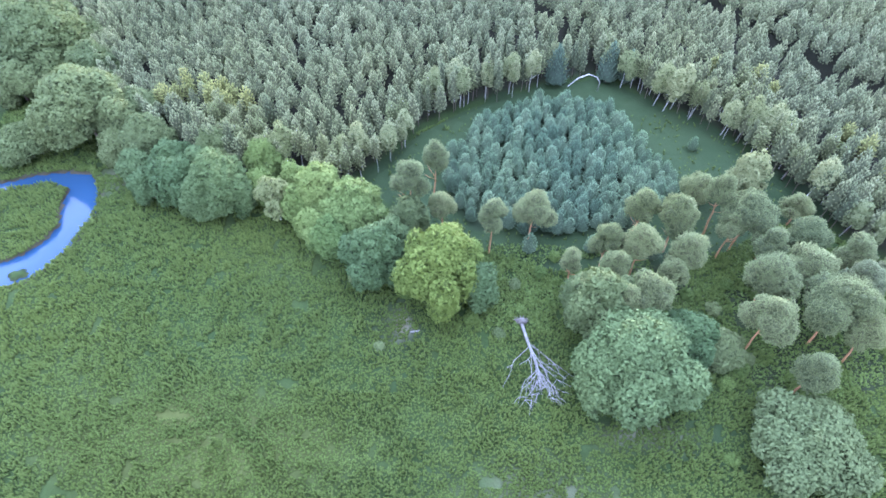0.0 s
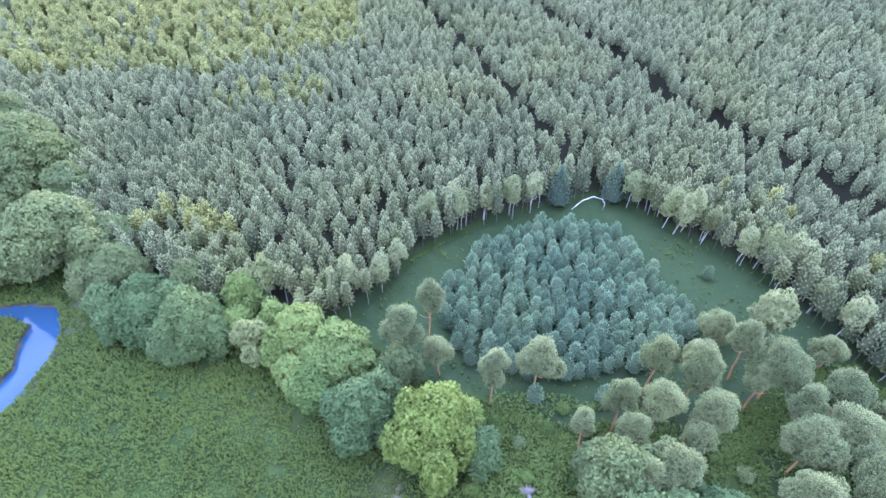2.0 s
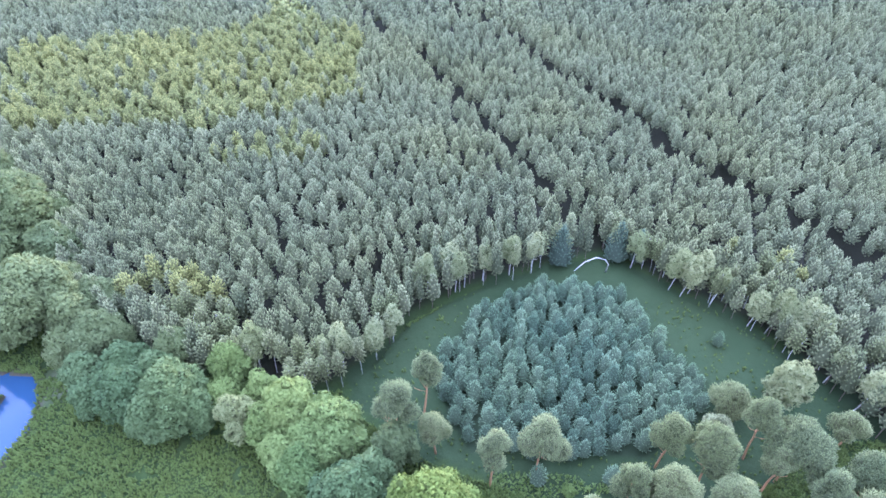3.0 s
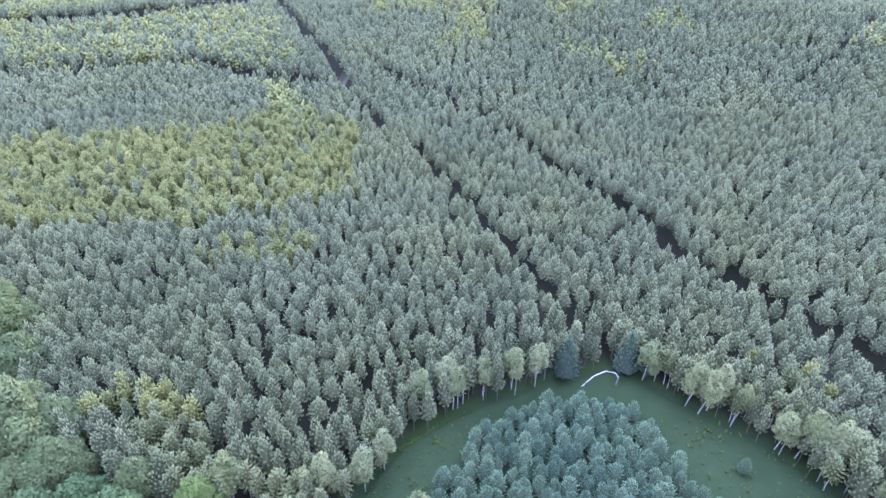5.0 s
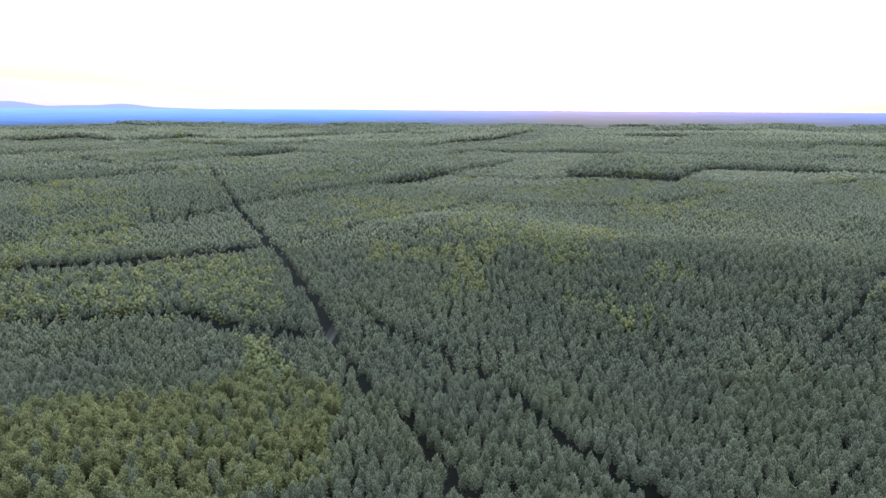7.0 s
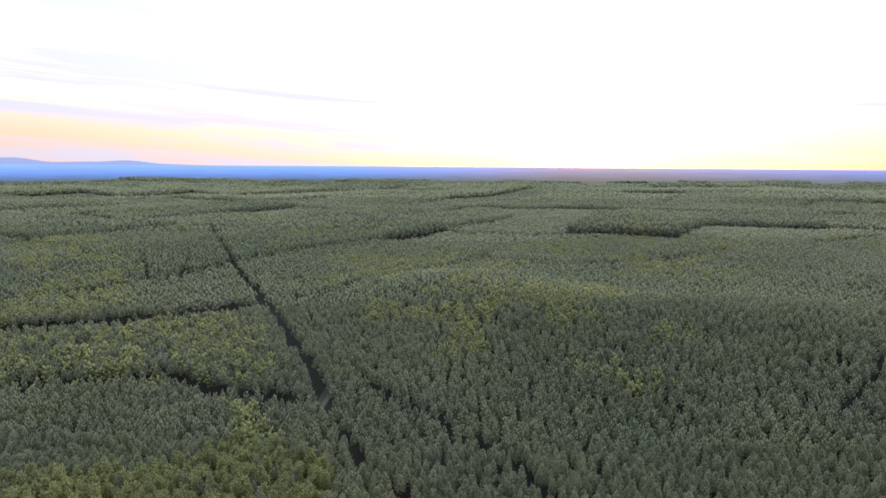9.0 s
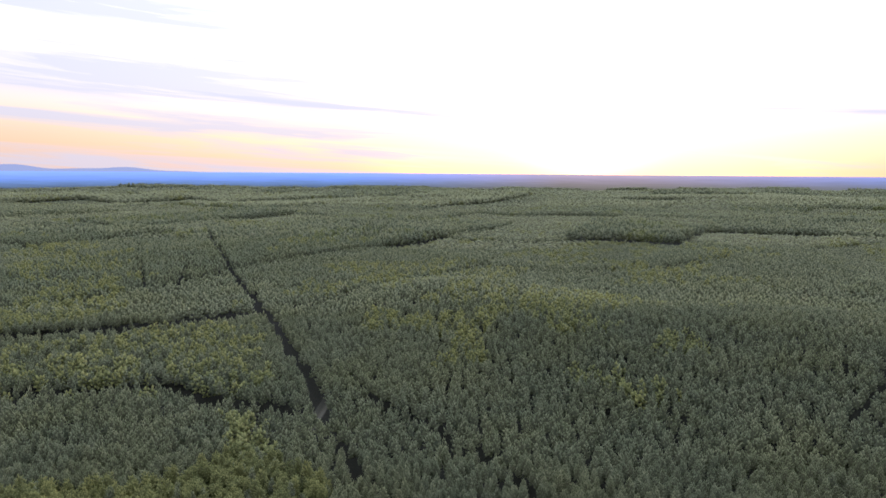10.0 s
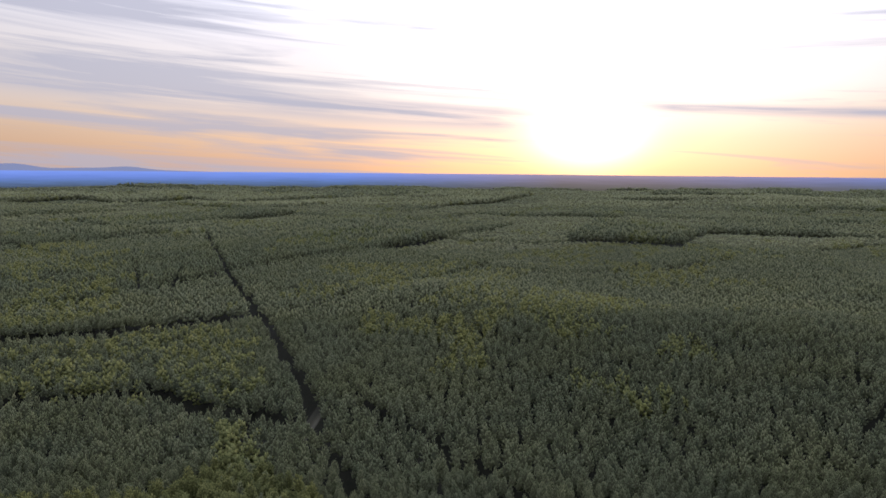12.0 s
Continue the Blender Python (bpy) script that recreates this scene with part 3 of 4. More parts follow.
def build_woods():
    rg = np.random.default_rng(11)
    bands = [(42, 255, 2.72, 0), (255, 430, 3.2, 1), (430, 820, 3.9, 2), (820, 1500, 6.2, 3), (1500, 2100, 9.0, 4), (2100, 2960, 13.0, 4)]
    names = ["pine_forest", "pine_forest", "pine_forest", "far_wood", "far_wood", "far_wood"]
    for (y0, y1, step, level), name in zip(bands, names):
        x, y = scatter(y0, y1, step, rg)
        ok = ~inside(x, y, OPEN_LAND) & (ride_gap(x, y) > rg.uniform(-0.5, 0.8, len(x)))
        ok &= rg.uniform(0, 1, len(x)) > 0.03
        x, y = x[ok], y[ok]
        g = grove_mask(x, y)
        age = np.where(y > 340, stands(x, y), 0.5)
        tall = (11.6 + np.where(y > 340, 8.0, 0.0) * smooth(y, 340, 700) * 1.4 * (age - 0.5)) * rg.uniform(0.80, 1.12, len(x)) * (1 + 0.12 * (step > 4))
        girth = 12.0 * np.maximum(step, 2.85) / 3.0 * rg.uniform(0.72, 1.15, len(x)) * (1.0, 0.97, 0.9, 0.85, 0.75)[level]
        tones = np.clip(np.where(y > 340, 0.32, 0.55) * rg.uniform(0, 1, len(x)) + np.where(y > 340, 0.66, 0.43) * np.where(y > 340, 1 - age, cloud2(x, y, 35, 74)), 0, 0.98)
        if level == 0:
            fringe = (off_line(x, y, EDGE[7:23]) < 13) & (y > 60)
            edge_trees(x[fringe], y[fringe], tall[fringe], girth[fringe], g[fringe])
            x, y, g, tall, girth, tones = (v[~fringe] for v in (x, y, g, tall, girth, tones))
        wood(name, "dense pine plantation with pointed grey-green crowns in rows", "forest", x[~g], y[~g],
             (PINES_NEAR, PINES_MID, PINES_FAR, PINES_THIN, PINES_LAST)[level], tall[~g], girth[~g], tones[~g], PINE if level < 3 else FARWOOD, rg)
        pick = g & (rg.uniform(0, 1, len(x)) < 0.85)
        if pick.any():
            wood("birch_grove", "yellow-green birches and aspens grown among the pines", "grove", x[pick], y[pick], ROUND_NEAR if level == 0 else ROUND_MID,
                 tall[pick] * 1.06, 12.0 * rg.uniform(0.8, 1.2, pick.sum()) * max(1, step / 3.6), tones[pick], ASPEN, rg)


build_woods()


# ---- single trees ----
def lobed(seed, wide, tall, lobe, leaf, needles=False, gaps=0.0):
    """A crown as wide and tall as told, standing on z 0: leafy lobes over an egg shape, with leaves of true size."""
    rg = np.random.default_rng(seed)
    r, half = wide / 2, tall / 2
    lobes = int(np.clip(3.4 * (r * r + r * half) / (lobe * lobe), 7, 80))
    pieces = []
    for k in range(lobes):
        u = (k + 0.5) / lobes
        th = math.acos(1 - 1.8 * u)
        ph = k * 2.39996 + rg.uniform(-0.5, 0.5)
        inset = rg.uniform(0.72 - gaps, 1.05)
        size = lobe * rg.uniform(0.7, 1.3)
        d0 = np.array([math.sin(th) * math.cos(ph), math.sin(th) * math.sin(ph), math.cos(th)])
        c = d0 * np.array([max(r - size * 0.8, 0.1), max(r - size * 0.8, 0.1), max(half - size * 0.6, 0.1)]) * inset + np.array([0, 0, half])
        if rg.uniform() < gaps:
            continue
        n = int(5.5 * size * size / (leaf * leaf * (1.2 if not needles else 1.0)) * (1 - gaps))
        d = rg.normal(0, 1, (n, 3)) + d0 * 0.5
        d /= np.linalg.norm(d, axis=1, keepdims=True)
        p = c + d * size * np.array([1, 1, 0.8]) * rg.uniform(0.70, 1.15, (n, 1))
        if needles:
            pieces.append(spikes(p, d + d0 * 0.4 + np.array([0, 0, 0.6]), leaf * rg.uniform(1.0, 1.7, n), np.full(n, leaf * 0.42), rg))
        else:
            pieces.append(leaves(p, d + np.array([0, 0, 0.35]), leaf, rg))
        # dark-toned core behind the leaves, its colour holding the shade between lobes
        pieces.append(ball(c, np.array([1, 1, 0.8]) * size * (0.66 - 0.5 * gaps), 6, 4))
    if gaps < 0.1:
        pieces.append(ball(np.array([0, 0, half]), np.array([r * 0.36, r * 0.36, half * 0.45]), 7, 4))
    return merge(pieces)


def heads(seed, wide, tall, lobe, leaf, needles, gaps, share, count):
    """A crown of several uneven rounded heads, the middle ones highest."""
    rg = np.random.default_rng(seed + 9)
    pieces = []
    for k in range(count):
        a = k * 2.39996 + rg.uniform(-0.5, 0.5)
        out = math.sqrt((k + 0.15) / count) * rg.uniform(0.85, 1.1)
        w = wide * share * rg.uniform(0.8, 1.25)
        h = min(tall, (w * rg.uniform(0.8, 1.1)) if needles else tall * rg.uniform(0.5, 0.75))
        top = tall * (1.0 - (0.55 if needles else 0.42) * out ** 1.6 * rg.uniform(0.6, 1.2))
        reach = max(wide - w, 0.0) / 2 * out
        v, t, tip = lobed(seed + 31 * k, w, h, lobe, leaf, needles, gaps)
        pieces.append((v + np.array([math.cos(a) * reach, math.sin(a) * reach, max(top - h, 0.0)]), t, tip))
    return merge(pieces)


def tree(name, label, category, group, x, y, h, wide, kind, mat, bark, low, k, r=0.28, lean=(0, 0)):
    """A tree standing on the ground: stem, and a crown from low * h to h."""
    base = new(name)
    base.location = (x - lean[0] * h * 0.7, y - lean[1] * h * 0.7, float(terrain(x, y)))
    tagged(base, label, category, group)
    lobe, leaf, needles, gaps = {"lobe": (1.2, 0.26, False, 0.08), "puff": (0.9, 0.28, True, 0.14), "thin": (0.75, 0.18, False, 0.34)}[kind]
    share, count, spread_out = {"lobe": (0.36, 13, 1.2), "puff": (0.46, 6, 1.22), "thin": (0.5, 5, 1.3)}[kind]
    wide = wide * spread_out
    part("trunk", trunk_mesh("trunk", h, r, bark, 500 + k, lean=lean, to=0.5 + 0.35 * low), base)
    seed = 1000 + int(abs(x * 31 + y * 17) * 10)
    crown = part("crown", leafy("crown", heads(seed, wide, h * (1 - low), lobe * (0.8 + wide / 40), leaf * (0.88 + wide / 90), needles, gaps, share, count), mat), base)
    crown.location = (lean[0] * h * 0.75, lean[1] * h * 0.75, h * low)
    crown.rotation_euler = (0, 0, k * 1.7)
    return base


tree("oak_tree", "broad bright green oak at the meadow's edge", "tree", "", -1.7, 62.6, 19, 15, "lobe", OAK, BARK_DARK, 0.08, 0, 0.5)

for k, (x, y, h, wide) in enumerate([(30.4, 46.6, 17, 19.0), (25.4, 45.2, 12, 10.9), (39.4, 52.2, 12, 10.4), (-14.3, 66, 15, 11.8), (-47.3, 82.8, 16, 12.4), (-57.3, 85.2, 12, 10.4),
                                     (-63.5, 84.8, 9, 7), (5.3, 61.5, 12, 6.5), (-50.5, 80.9, 10, 9.1), (-44.1, 82.4, 9, 6.9), (-60, 91, 11, 9), (-53, 90, 11, 8), (-68, 90, 9, 7.5), (-11.5, 71, 13, 6.5), (-7.5, 66, 10, 5.5)]):
    tree("alder_tree", "dense blue-green alder beside the meadow", "tree", "alders", x, y, h, wide, "lobe", ALDER, BARK_DARK, 0.05, k + 1, 0.35)
for k, (x, y, h, wide) in enumerate([(25.3, 56.7, 17, 12.4), (54.9, 34.5, 12, 17), (46.9, 52.7, 7, 7.5), (-82.7, 103, 20, 21), (-103.6, 129, 20, 27), (-96.2, 95.7, 9, 11.7),
                                     (-68.7, 97.7, 12, 9.2), (-104.7, 115.1, 12, 12), (-8.4, 75.7, 14, 6.5), (-74.5, 96.4, 9, 7.4), (-88, 121, 14, 13), (-72, 106, 13, 10),
                                     (-122, 112, 14, 14), (-116, 146, 16, 16), (-76, 102, 12, 9), (-52, 95, 12, 7.5), (-66, 98, 12, 8)]):
    tree("willow_tree", "pale green spreading willow on the meadow's edge", "tree", "willows", x, y, h, wide, "lobe", WILLOW, BARK_DARK, 0.05, k + 2, 0.35)
for k, (x, y, h, wide) in enumerate([(-26.8, 81.9, 15, 9.5), (-19.6, 78.1, 14, 12.6), (-22.9, 72.8, 10, 9.7), (-40.7, 91.8, 12, 7.4), (-26.6, 75.2, 10, 7.7), (-33, 86, 11, 6.5), (-31, 79.5, 11, 6.5), (-40, 85, 10, 6.5)]):
    tree("poplar_tree", "bright green bushy poplar on the meadow's edge", "tree", "poplars", x, y, h, wide, "lobe", POPLAR, BARK_DARK, 0.05, k + 3, 0.3)
for k, (x, y, h, wide) in enumerate([(-35.6, 80.3, 13, 7.4), (59.7, 90.6, 15, 7.1), (-37.1, 96, 13, 6)]):
    tree("birch_tree", "pale broad-crowned birch with a white stem", "tree", "birches round the glade", x, y, h, wide, "thin", BIRCH, BARK_BIRCH, 0.15, k + 80, 0.16)
for k, (x, y, h, wide) in enumerate([(-8.3, 78.6, 19, 6.9), (-4.1, 86.8, 17, 5.1), (-2.4, 78.8, 11, 5), (7.2, 73.2, 16, 5.1), (14.9, 75.9, 15, 7.7), (21.3, 65.5, 12, 3.6),
                                     (27.7, 69.3, 15, 5), (35.4, 77.7, 15, 5.9), (41, 75.4, 16, 8.1), (33.5, 68.6, 15, 7), (41.9, 67.4, 15, 6.9), (49.8, 80.4, 17, 5.3),
                                     (54.4, 76, 16, 9.3), (51.6, 74.4, 13, 4.6), (56.6, 69.6, 15, 6.6), (64.4, 72.7, 14, 7.8), (55.3, 62.8, 15, 9.1), (62.4, 64.8, 15, 9.2),
                                     (51.8, 53.8, 16, 8.3), (63.9, 56.5, 16, 11.5), (67.8, 52.8, 14, 7.3), (57.8, 45.6, 13, 6.3), (28.6, 63.6, 14, 5.1), (29.4, 55.8, 15, 4.1),
                                     (33, 57.4, 16, 7.9), (38.8, 64, 12, 5.4)]):
    tree("scots_pine", "old pine with an orange trunk and rounded pale crown", "tree", "old pines in the glade", x, y, h, wide * 1.04, "puff", SCOTS, BARK_PINE,
         0.50, k, 0.22, (0.05 * math.sin(k * 2.1), 0.05 * math.cos(k * 1.3)))
for k, (x, y, h, wide) in enumerate([(50.1, 90, 8, 7.2), (46, 84, 7, 5), (73, 70, 13, 7), (79, 66, 13, 8), (84, 60, 12, 8), (71, 63, 14, 8), (68, 84, 9, 6), (88, 68, 13, 8)]):
    tree("scots_pine", "grey-green pine with a dense low crown in the glade", "tree", "old pines in the glade", x, y, h, wide, "puff", PINE if k % 2 else SCOTS, BARK_PINE,
         0.15, k + 40, 0.2, (0.04 * math.sin(k * 2.1), 0.03 * math.cos(k * 1.3)))
for k, (x, y, h, wide) in enumerate([(23.5, 129, 12, 8), (36.6, 131, 12, 8), (41.5, 131, 10, 6.5)]):
    base = tagged(new("spruce_tree"), "dark blue-green spruce at the head of the glade", "tree", "spruces")
    base.matrix_basis = Matrix.LocRotScale((x, y, float(terrain(x, y))), Euler((0, 0, k)), (h, h, h))
    part("trunk", trunk_mesh("trunk", 1.0, 0.016, BARK_DARK, 620 + k, 0, to=0.9), base)
    part("crown", leafy("crown", conifer(640 + k, 220, r=wide / h / 2.4, bottom=0.06, long=0.09, wide=0.022, round_top=1.0), SPRUCE), base)
for k, (x, y) in enumerate([(0, 118), (-1.5, 120), (6, 122), (-6, 116), (-15, 99), (-21, 96), (-24, 95), (47, 121), (49, 119), (55, 117), (51, 120), (61, 111), (64, 109),
                            (66, 108), (70, 106), (68, 107), (71, 97), (73, 90), (78, 81), (80, 77), (40, 128), (12, 124), (17, 125), (-12, 103), (57.3, 90.1)]):
    side = 0.10 if x > 40 else 0.02
    h = 12.2 + 1.5 * math.sin(k * 2.7)
    tree("birch_tree", "slender white-stemmed birch leaning over the glade", "tree", "birches round the glade", x + side * h * 0.7, y + 0.6, h, 4.3 + 0.9 * math.sin(k * 1.9),
         "thin", BIRCH, BARK_BIRCH, 0.25, k, 0.12, (side, -0.04))


def build_young_stand():
    """The young pines in the middle of the glade, each a thing of its own."""
    rg = np.random.default_rng(23)
    shapes = [leafy("crown", conifer(400 + k, 120, r=0.27, bottom=0.14, long=0.105, wide=0.026, round_top=0.5), YOUNG) for k in range(6)]
    stem = trunk_mesh("trunk", 1.0, 0.012, BARK_DARK, 3, 0, to=0.8)
    gx, gy = np.meshgrid(np.arange(-6, 50, 2.45), np.arange(75, 124, 2.45))
    x, y = gx.ravel() + rg.uniform(-0.8, 0.8, gx.size), gy.ravel() + rg.uniform(-0.8, 0.8, gx.size)
    ok = inside(x, y, DOME)
    spots = [*zip(x[ok], y[ok]), (53, 106), (15, 74.5), (39, 74), (27, 75)]
    for k, (px, py) in enumerate(spots):
        base = new("young_pine")
        size = 5.4 * rg.uniform(0.8, 1.18)
        base.matrix_basis = Matrix.LocRotScale((px, py, float(terrain(px, py))), Euler((rg.normal(0, 0.04), rg.normal(0, 0.04), rg.uniform(0, 6.28))), (size * 1.1, size * 1.1, size * 0.95))
        tagged(base, "young bushy blue-green pine in a dense stand", "tree", "young pine stand")
        part("trunk", stem, base)
        part("crown", shapes[k % 6], base)


build_young_stand()


# ---- meadow ----
def build_grass():
    rg = np.random.default_rng(31)
    n = 210000
    x, y = rg.uniform(-108, 84, n), rg.uniform(16, 118, n)
    ok = inside(x, y, OPEN_LAND) & ~inside(x, y, STREAM) & ~inside(x, y, DOME) & ~(inside(x, y, PINE_FLOOR) & (cloud2(x, y, 6, 30) > 0.6))
    ok &= cloud2(x, y, 2.2, 81) > 0.14
    ok &= ~(inside(x, y, CLEARING) & (rg.uniform(0, 1, n) < 0.97))
    x, y = x[ok], y[ok]
    z = terrain(x, y) + relief(x, y) * np.where(off_line(x, y, STREAM) < 2.5, 0.6, 1.0) + 0.08
    n = len(x)
    up = np.stack([rg.normal(0, 0.3, n), rg.normal(0, 0.3, n) - 0.15, np.ones(n)], 1)
    clump = smooth(0.65 * cloud2(x, y, 1.5, 84) + 0.35 * cloud2(x * 0.6, y, 3.1, 85), 0.25, 0.75)
    v, t, tip = spikes(np.stack([x, y, z], 1), up, (0.35 + 0.75 * clump) * rg.uniform(0.7, 1.2, n), rg.uniform(0.16, 0.34, n), rg)
    tagged(new("meadow_grass", mesh_from("meadow_grass", v, t, GRASS, tip, np.repeat(np.clip(0.4 * cloud2(x, y, 12, 82) + 0.35 * clump + 0.08 * rg.uniform(0, 1, n) + 0.3 * dryness(x, y), 0, 0.98), 4))), "lush green tussock grass of a wet meadow", "grass", kind="stuff")


build_grass()


def build_shrubs():
    rg = np.random.default_rng(47)
    spots = [(-12, 51.5, 2.0), (13, 60, 2.2), (45, 34, 2.4), (43, 49, 3.2), (47, 47, 2.8), (50, 50, 3.0), (40, 45, 2.6), (46, 52, 2.4), (37, 43, 3.0), (52, 52, 2.4),
             (20, 73, 2.2), (17, 69, 2.6), (12, 66, 2.4), (8, 70, 2.2), (24, 69, 2.4), (48, 62, 3.0), (44, 65, 2.6), (52, 68, 2.4), (-18, 66, 3.2), (-8, 63, 2.6), (4, 58, 2.8), (9, 55, 2.2)]
    for k, (x, y, wide) in enumerate(spots):
        base = tagged(new("shrub"), "low light green shrub in the rough grass", "shrub", "shrubs among the trees")
        base.location = (x, y, float(terrain(x, y)))
        part("stem", wooden("stem", [tube([(0, 0, -0.1), (0.05, 0, 0.4), (0, 0.08, 0.9)], 0.06, 0.03, 5)], BARK_DARK), base)
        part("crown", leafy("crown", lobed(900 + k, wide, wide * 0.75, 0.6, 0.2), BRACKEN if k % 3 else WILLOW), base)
    n = 34000
    x, y = rg.uniform(-2, 84, n), rg.uniform(40, 80, n)
    ok = (inside(x, y, PINE_FLOOR) | inside(x, y, [(4, 56), (4, 76), (22, 76), (30, 64), (24, 56)])) & (cloud2(x, y, 5, 88) > 0.36)
    x, y = x[ok], y[ok]
    n = len(x)
    up = np.stack([rg.normal(0, 0.5, n), rg.normal(0, 0.5, n), np.ones(n)], 1)
    v, t, tip = leaves(np.stack([x, y, terrain(x, y) + rg.uniform(0.3, 0.9, n)], 1), up, 0.27, rg)
    tagged(new("undergrowth", mesh_from("undergrowth", v, t, BRACKEN, tip, np.repeat(rg.uniform(0, 1, n), 4))), "light green bracken and brambles under the pines", "undergrowth", kind="stuff")


build_shrubs()


def build_log():
    base = tagged(new("log"), "short weathered log lying in the grass", "log")
    base.location = (-6, 55, 0.25)
    part("stem", wooden("stem", [tube([(-0.9, -0.2, 0.1), (0, 0, 0.16), (0.9, 0.25, 0.12)], 0.2, 0.15, 8)], DEADWOOD, True), base)
    part("stub", wooden("stub", [tube([(0.3, 0.1, 0.15), (0.5, 0.45, 0.4)], 0.07, 0.04, 6)], DEADWOOD), base)
    snag = tagged(new("dead_branch"), "pale dead branch sticking out of the bushes", "branch")
    snag.location = (-19, 68.5, 0)
    part("stem", wooden("stem", [tube([(0, 0, -0.1), (-0.2, -0.4, 2.0), (-0.1, -0.8, 3.4)], 0.12, 0.05, 6)], DEADWOOD), snag)
    part("twig", wooden("twig", [tube([(-0.2, -0.4, 2.0), (0.8, -0.9, 2.9), (1.6, -1.2, 3.1)], 0.07, 0.03, 5)], DEADWOOD), snag)


build_log()


def build_fallen_tree():
    rg = np.random.default_rng(41)
    base = new("fallen_tree")
    base.location = (13, 57.5, 0.3)
    tagged(base, "bleached dead tree lying uprooted in the meadow", "fallen tree")
    stem = [(0, 0, 0.5), (1.0, -4, 0.6), (2.2, -8, 0.7), (3.2, -12, 0.6)]
    part("trunk", wooden("trunk", [tube(stem, 0.34, 0.13, 8)], DEADWOOD, True), base)
    for k in range(26):
        s = rg.uniform(0.25, 1.0)
        p = Vector((3.2 * s, -12 * s, 0.65))
        a = rg.uniform(-0.75, 0.75)
        long = rg.uniform(3.5, 9.5) * (1.15 - 0.35 * s)
        d = Vector((math.sin(a) + 0.1, -math.cos(a), 0.0))
        q = p + d * long * 0.5 + Vector((rg.normal(0, 0.3), rg.normal(0, 0.3), rg.uniform(0.1, 0.8)))
        e = p + d * long + Vector((rg.normal(0, 0.5), rg.normal(0, 0.5), rg.uniform(-0.1, 0.6)))
        pieces = [tube([p, q, e], rg.uniform(0.05, 0.10), 0.022, 5)]
        for j in range(3):
            m = q.lerp(e, rg.uniform(0.0, 0.8))
            f = m + Vector((rg.normal(0, 1.0), -abs(rg.normal(0, 1.4)), rg.uniform(0, 0.4)))
            pieces.append(tube([m, m.lerp(f, 0.5) + Vector((0, 0, 0.15)), f], 0.06, 0.025, 4))
        part("branch", wooden("branch", pieces, DEADWOOD), base)
    pieces = [ball(np.array([0, 0.2, 0.6]), np.array([1.1, 0.45, 1.0]), 9, 6)]
    for k in range(14):
        a = k * 0.45
        pieces.append(tube([(0, 0.2, 0.6), (math.cos(a) * 1.1, 0.5, 0.6 + math.sin(a) * 0.9), (math.cos(a) * 1.45, 0.7 + 0.2 * math.sin(k * 2.3), 0.7 + math.sin(a) * 1.0)], 0.16, 0.05, 5))
    part("root_plate", wooden("root_plate", pieces, ROOTS), base, "upturned plate of grey earthy roots")


build_fallen_tree()


def build_bent_birch():
    base = new("bent_birch")
    base.location = (34, 127, 0)
    tagged(base, "white birch stem bent over in a high arch", "tree")
    part("trunk", wooden("trunk", [tube([(0, 0, -0.2), (0.0, -0.8, 3.2), (-1.2, -2, 5.6), (-3.6, -3.2, 7.2), (-6.2, -4.6, 7.1), (-8.6, -6.2, 5.8)], 0.15, 0.07, 7)], BARK_BIRCH, True), base)


build_bent_birch()

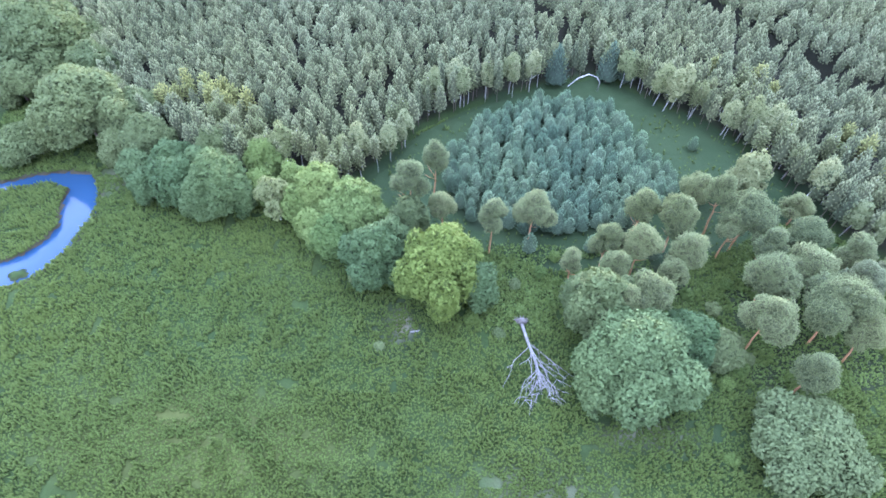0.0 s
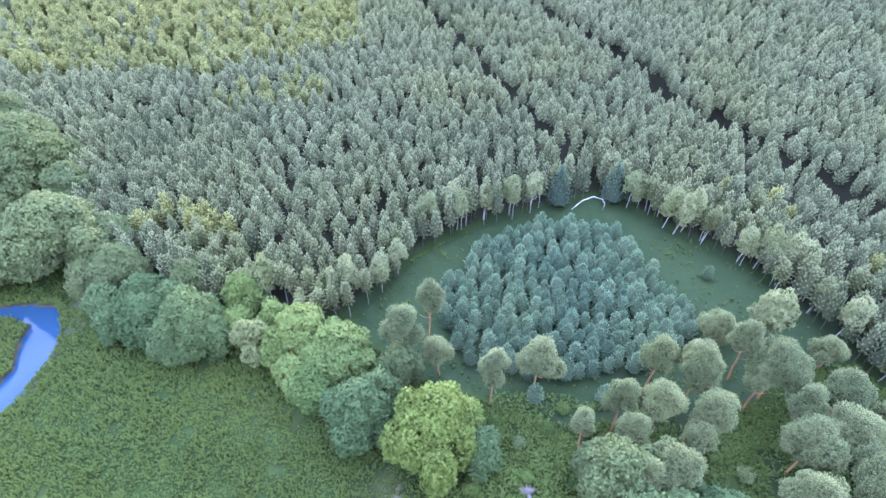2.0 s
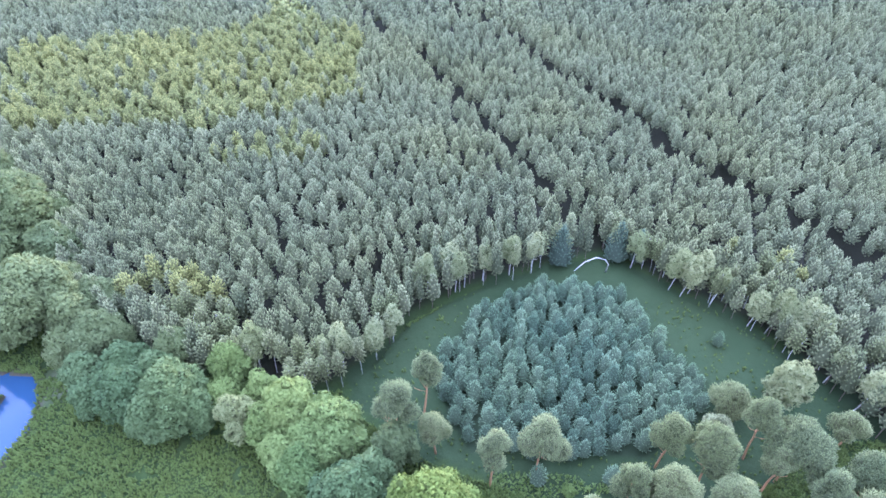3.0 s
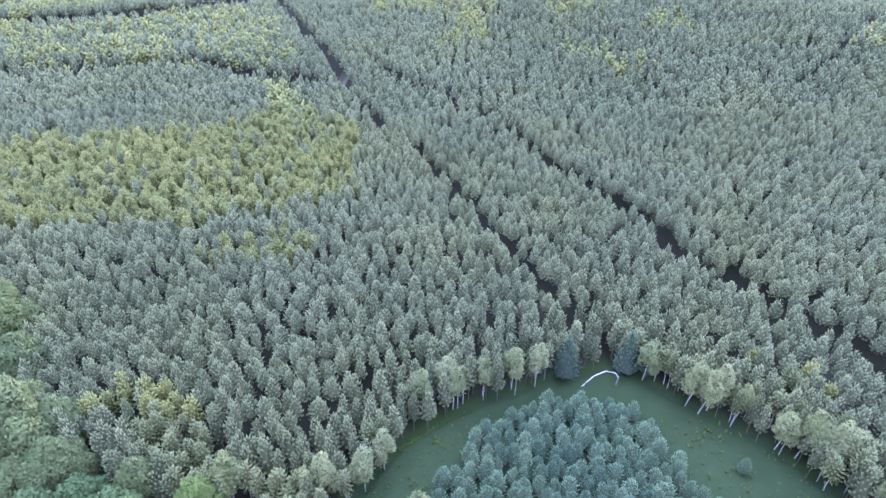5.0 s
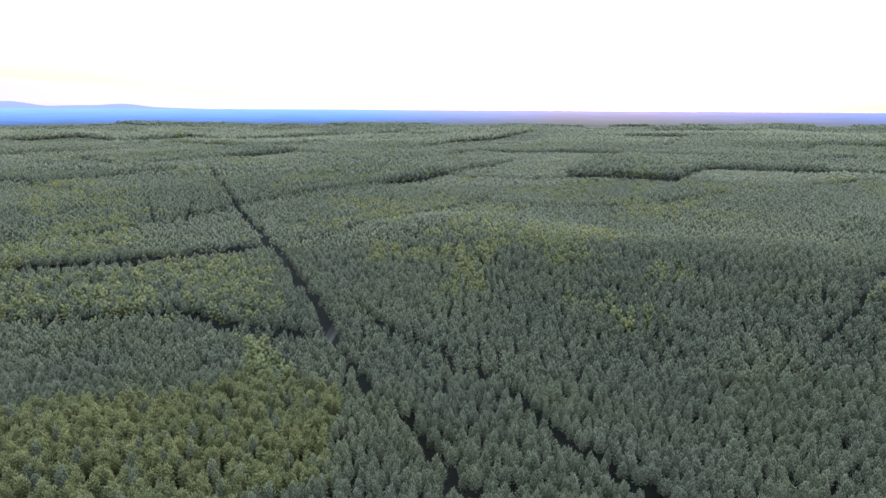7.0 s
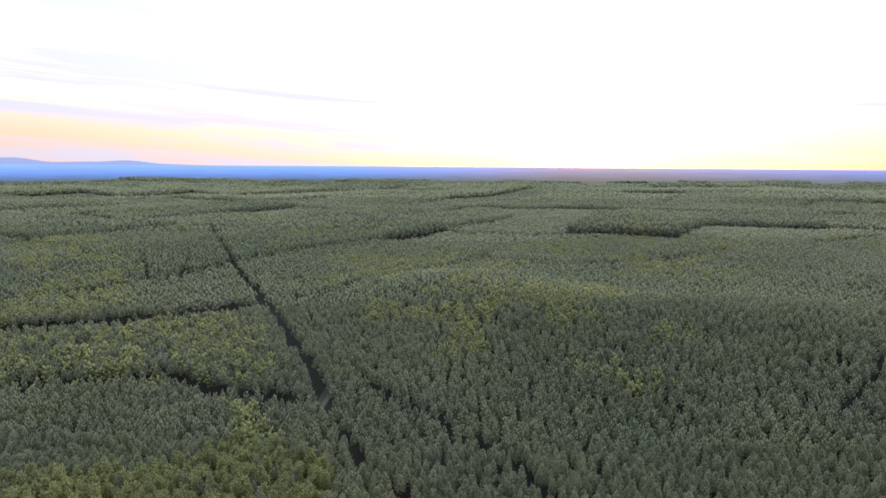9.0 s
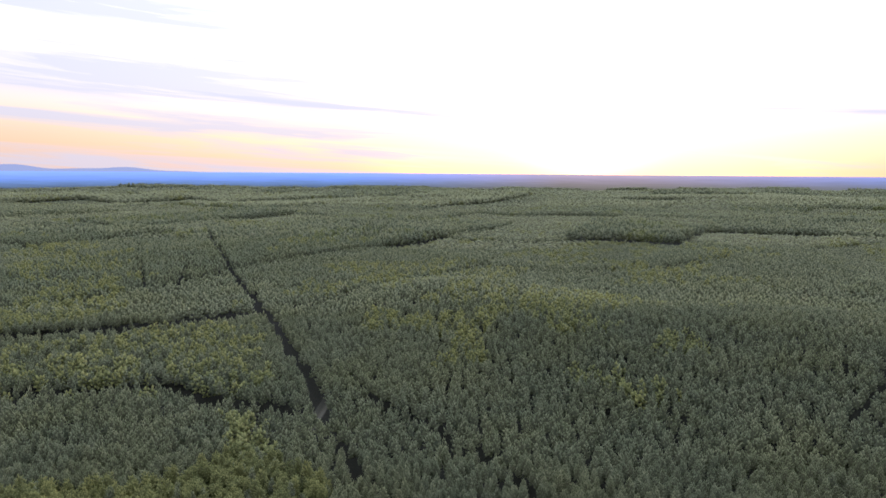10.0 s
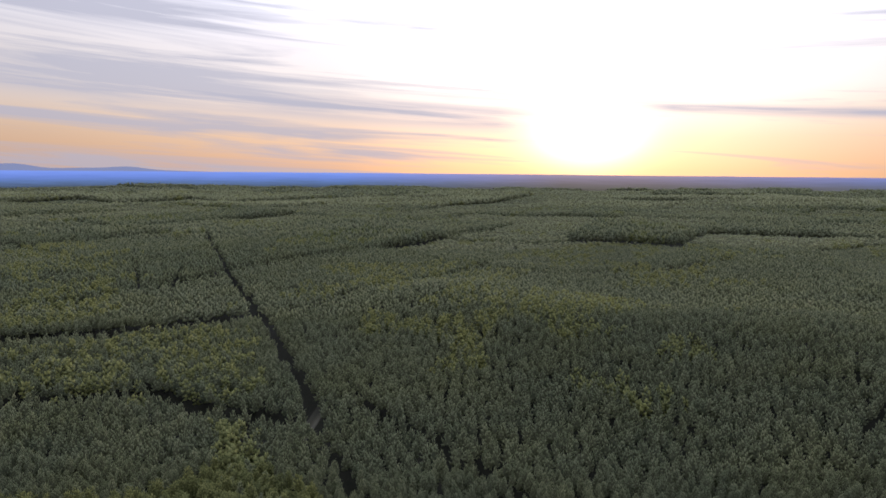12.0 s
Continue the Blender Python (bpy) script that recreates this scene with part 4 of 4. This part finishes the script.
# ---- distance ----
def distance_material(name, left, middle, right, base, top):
    """Plain far country as a glowing backdrop, its haze painted on: bluer away from the sunset and towards the
    horizon.
    """
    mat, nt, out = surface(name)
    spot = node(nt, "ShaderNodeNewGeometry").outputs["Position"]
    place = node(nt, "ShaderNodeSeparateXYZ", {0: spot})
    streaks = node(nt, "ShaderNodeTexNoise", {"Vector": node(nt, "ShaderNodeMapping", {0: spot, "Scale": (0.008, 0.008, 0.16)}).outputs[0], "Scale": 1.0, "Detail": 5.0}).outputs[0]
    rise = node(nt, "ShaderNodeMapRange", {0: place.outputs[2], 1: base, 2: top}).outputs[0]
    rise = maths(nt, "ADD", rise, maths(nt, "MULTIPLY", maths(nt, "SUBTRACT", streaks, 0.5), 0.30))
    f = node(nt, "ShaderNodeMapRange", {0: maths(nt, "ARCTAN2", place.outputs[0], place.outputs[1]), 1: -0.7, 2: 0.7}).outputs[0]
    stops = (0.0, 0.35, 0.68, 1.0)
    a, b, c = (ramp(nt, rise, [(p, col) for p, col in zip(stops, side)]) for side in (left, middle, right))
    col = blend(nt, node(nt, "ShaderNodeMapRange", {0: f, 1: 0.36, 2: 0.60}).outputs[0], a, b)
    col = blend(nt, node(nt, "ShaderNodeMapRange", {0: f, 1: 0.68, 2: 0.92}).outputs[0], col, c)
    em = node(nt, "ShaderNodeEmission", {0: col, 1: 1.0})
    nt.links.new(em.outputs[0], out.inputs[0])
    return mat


def far_ring(radius, top, rough, seed, mat, label, hills=0.0):
    n = 220
    a = np.linspace(-1.1, 1.1, n)
    x, y = np.sin(a) * radius, np.cos(a) * radius
    z = top + rough * (cloud2(a * 1000, a * 0, 60, seed) - 0.5) + rough * 0.5 * (cloud2(a * 1000, a * 0, 17, seed + 1) - 0.5)
    z = z + hills * np.exp(-((a + 0.62) / 0.22) ** 2) * (0.45 + 0.55 * cloud2(a * 1000, a * 0, 45, seed + 5)) * smooth(-a, 0.28, 0.36)
    verts = np.concatenate([np.stack([x, y, np.full(n, -120.0)], 1), np.stack([x, y, z], 1)])
    i = np.arange(n - 1)
    quads = np.stack([i, i + 1, i + 1 + n, i + n], 1)
    tagged(new("backdrop", mesh_from("backdrop", verts, quads, mat)), label, "backdrop", kind="structure")


# haze colours for the glowing ring, from its foot up to the horizon
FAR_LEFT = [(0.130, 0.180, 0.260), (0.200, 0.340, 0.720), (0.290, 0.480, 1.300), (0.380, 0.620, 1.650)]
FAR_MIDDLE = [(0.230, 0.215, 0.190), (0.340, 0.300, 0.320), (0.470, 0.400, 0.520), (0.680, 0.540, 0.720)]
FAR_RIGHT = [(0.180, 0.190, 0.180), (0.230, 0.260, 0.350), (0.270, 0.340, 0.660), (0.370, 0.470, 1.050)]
far_ring(3010, 80.5, 1.0, 95, distance_material("painted_haze_country", FAR_LEFT, FAR_MIDDLE, FAR_RIGHT, 14, 80.5), "glowing backdrop of far country with blue haze painted on, reaching to the horizon", 0.5)
# one even pale blue glow: distance haze put into the hills' colour
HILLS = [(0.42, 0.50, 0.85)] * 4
far_ring(4680, 60, 2, 97, distance_material("far_hills", HILLS, HILLS, HILLS, 60, 120), "glowing backdrop of low hills on the horizon, haze painted as pale blue", 62)
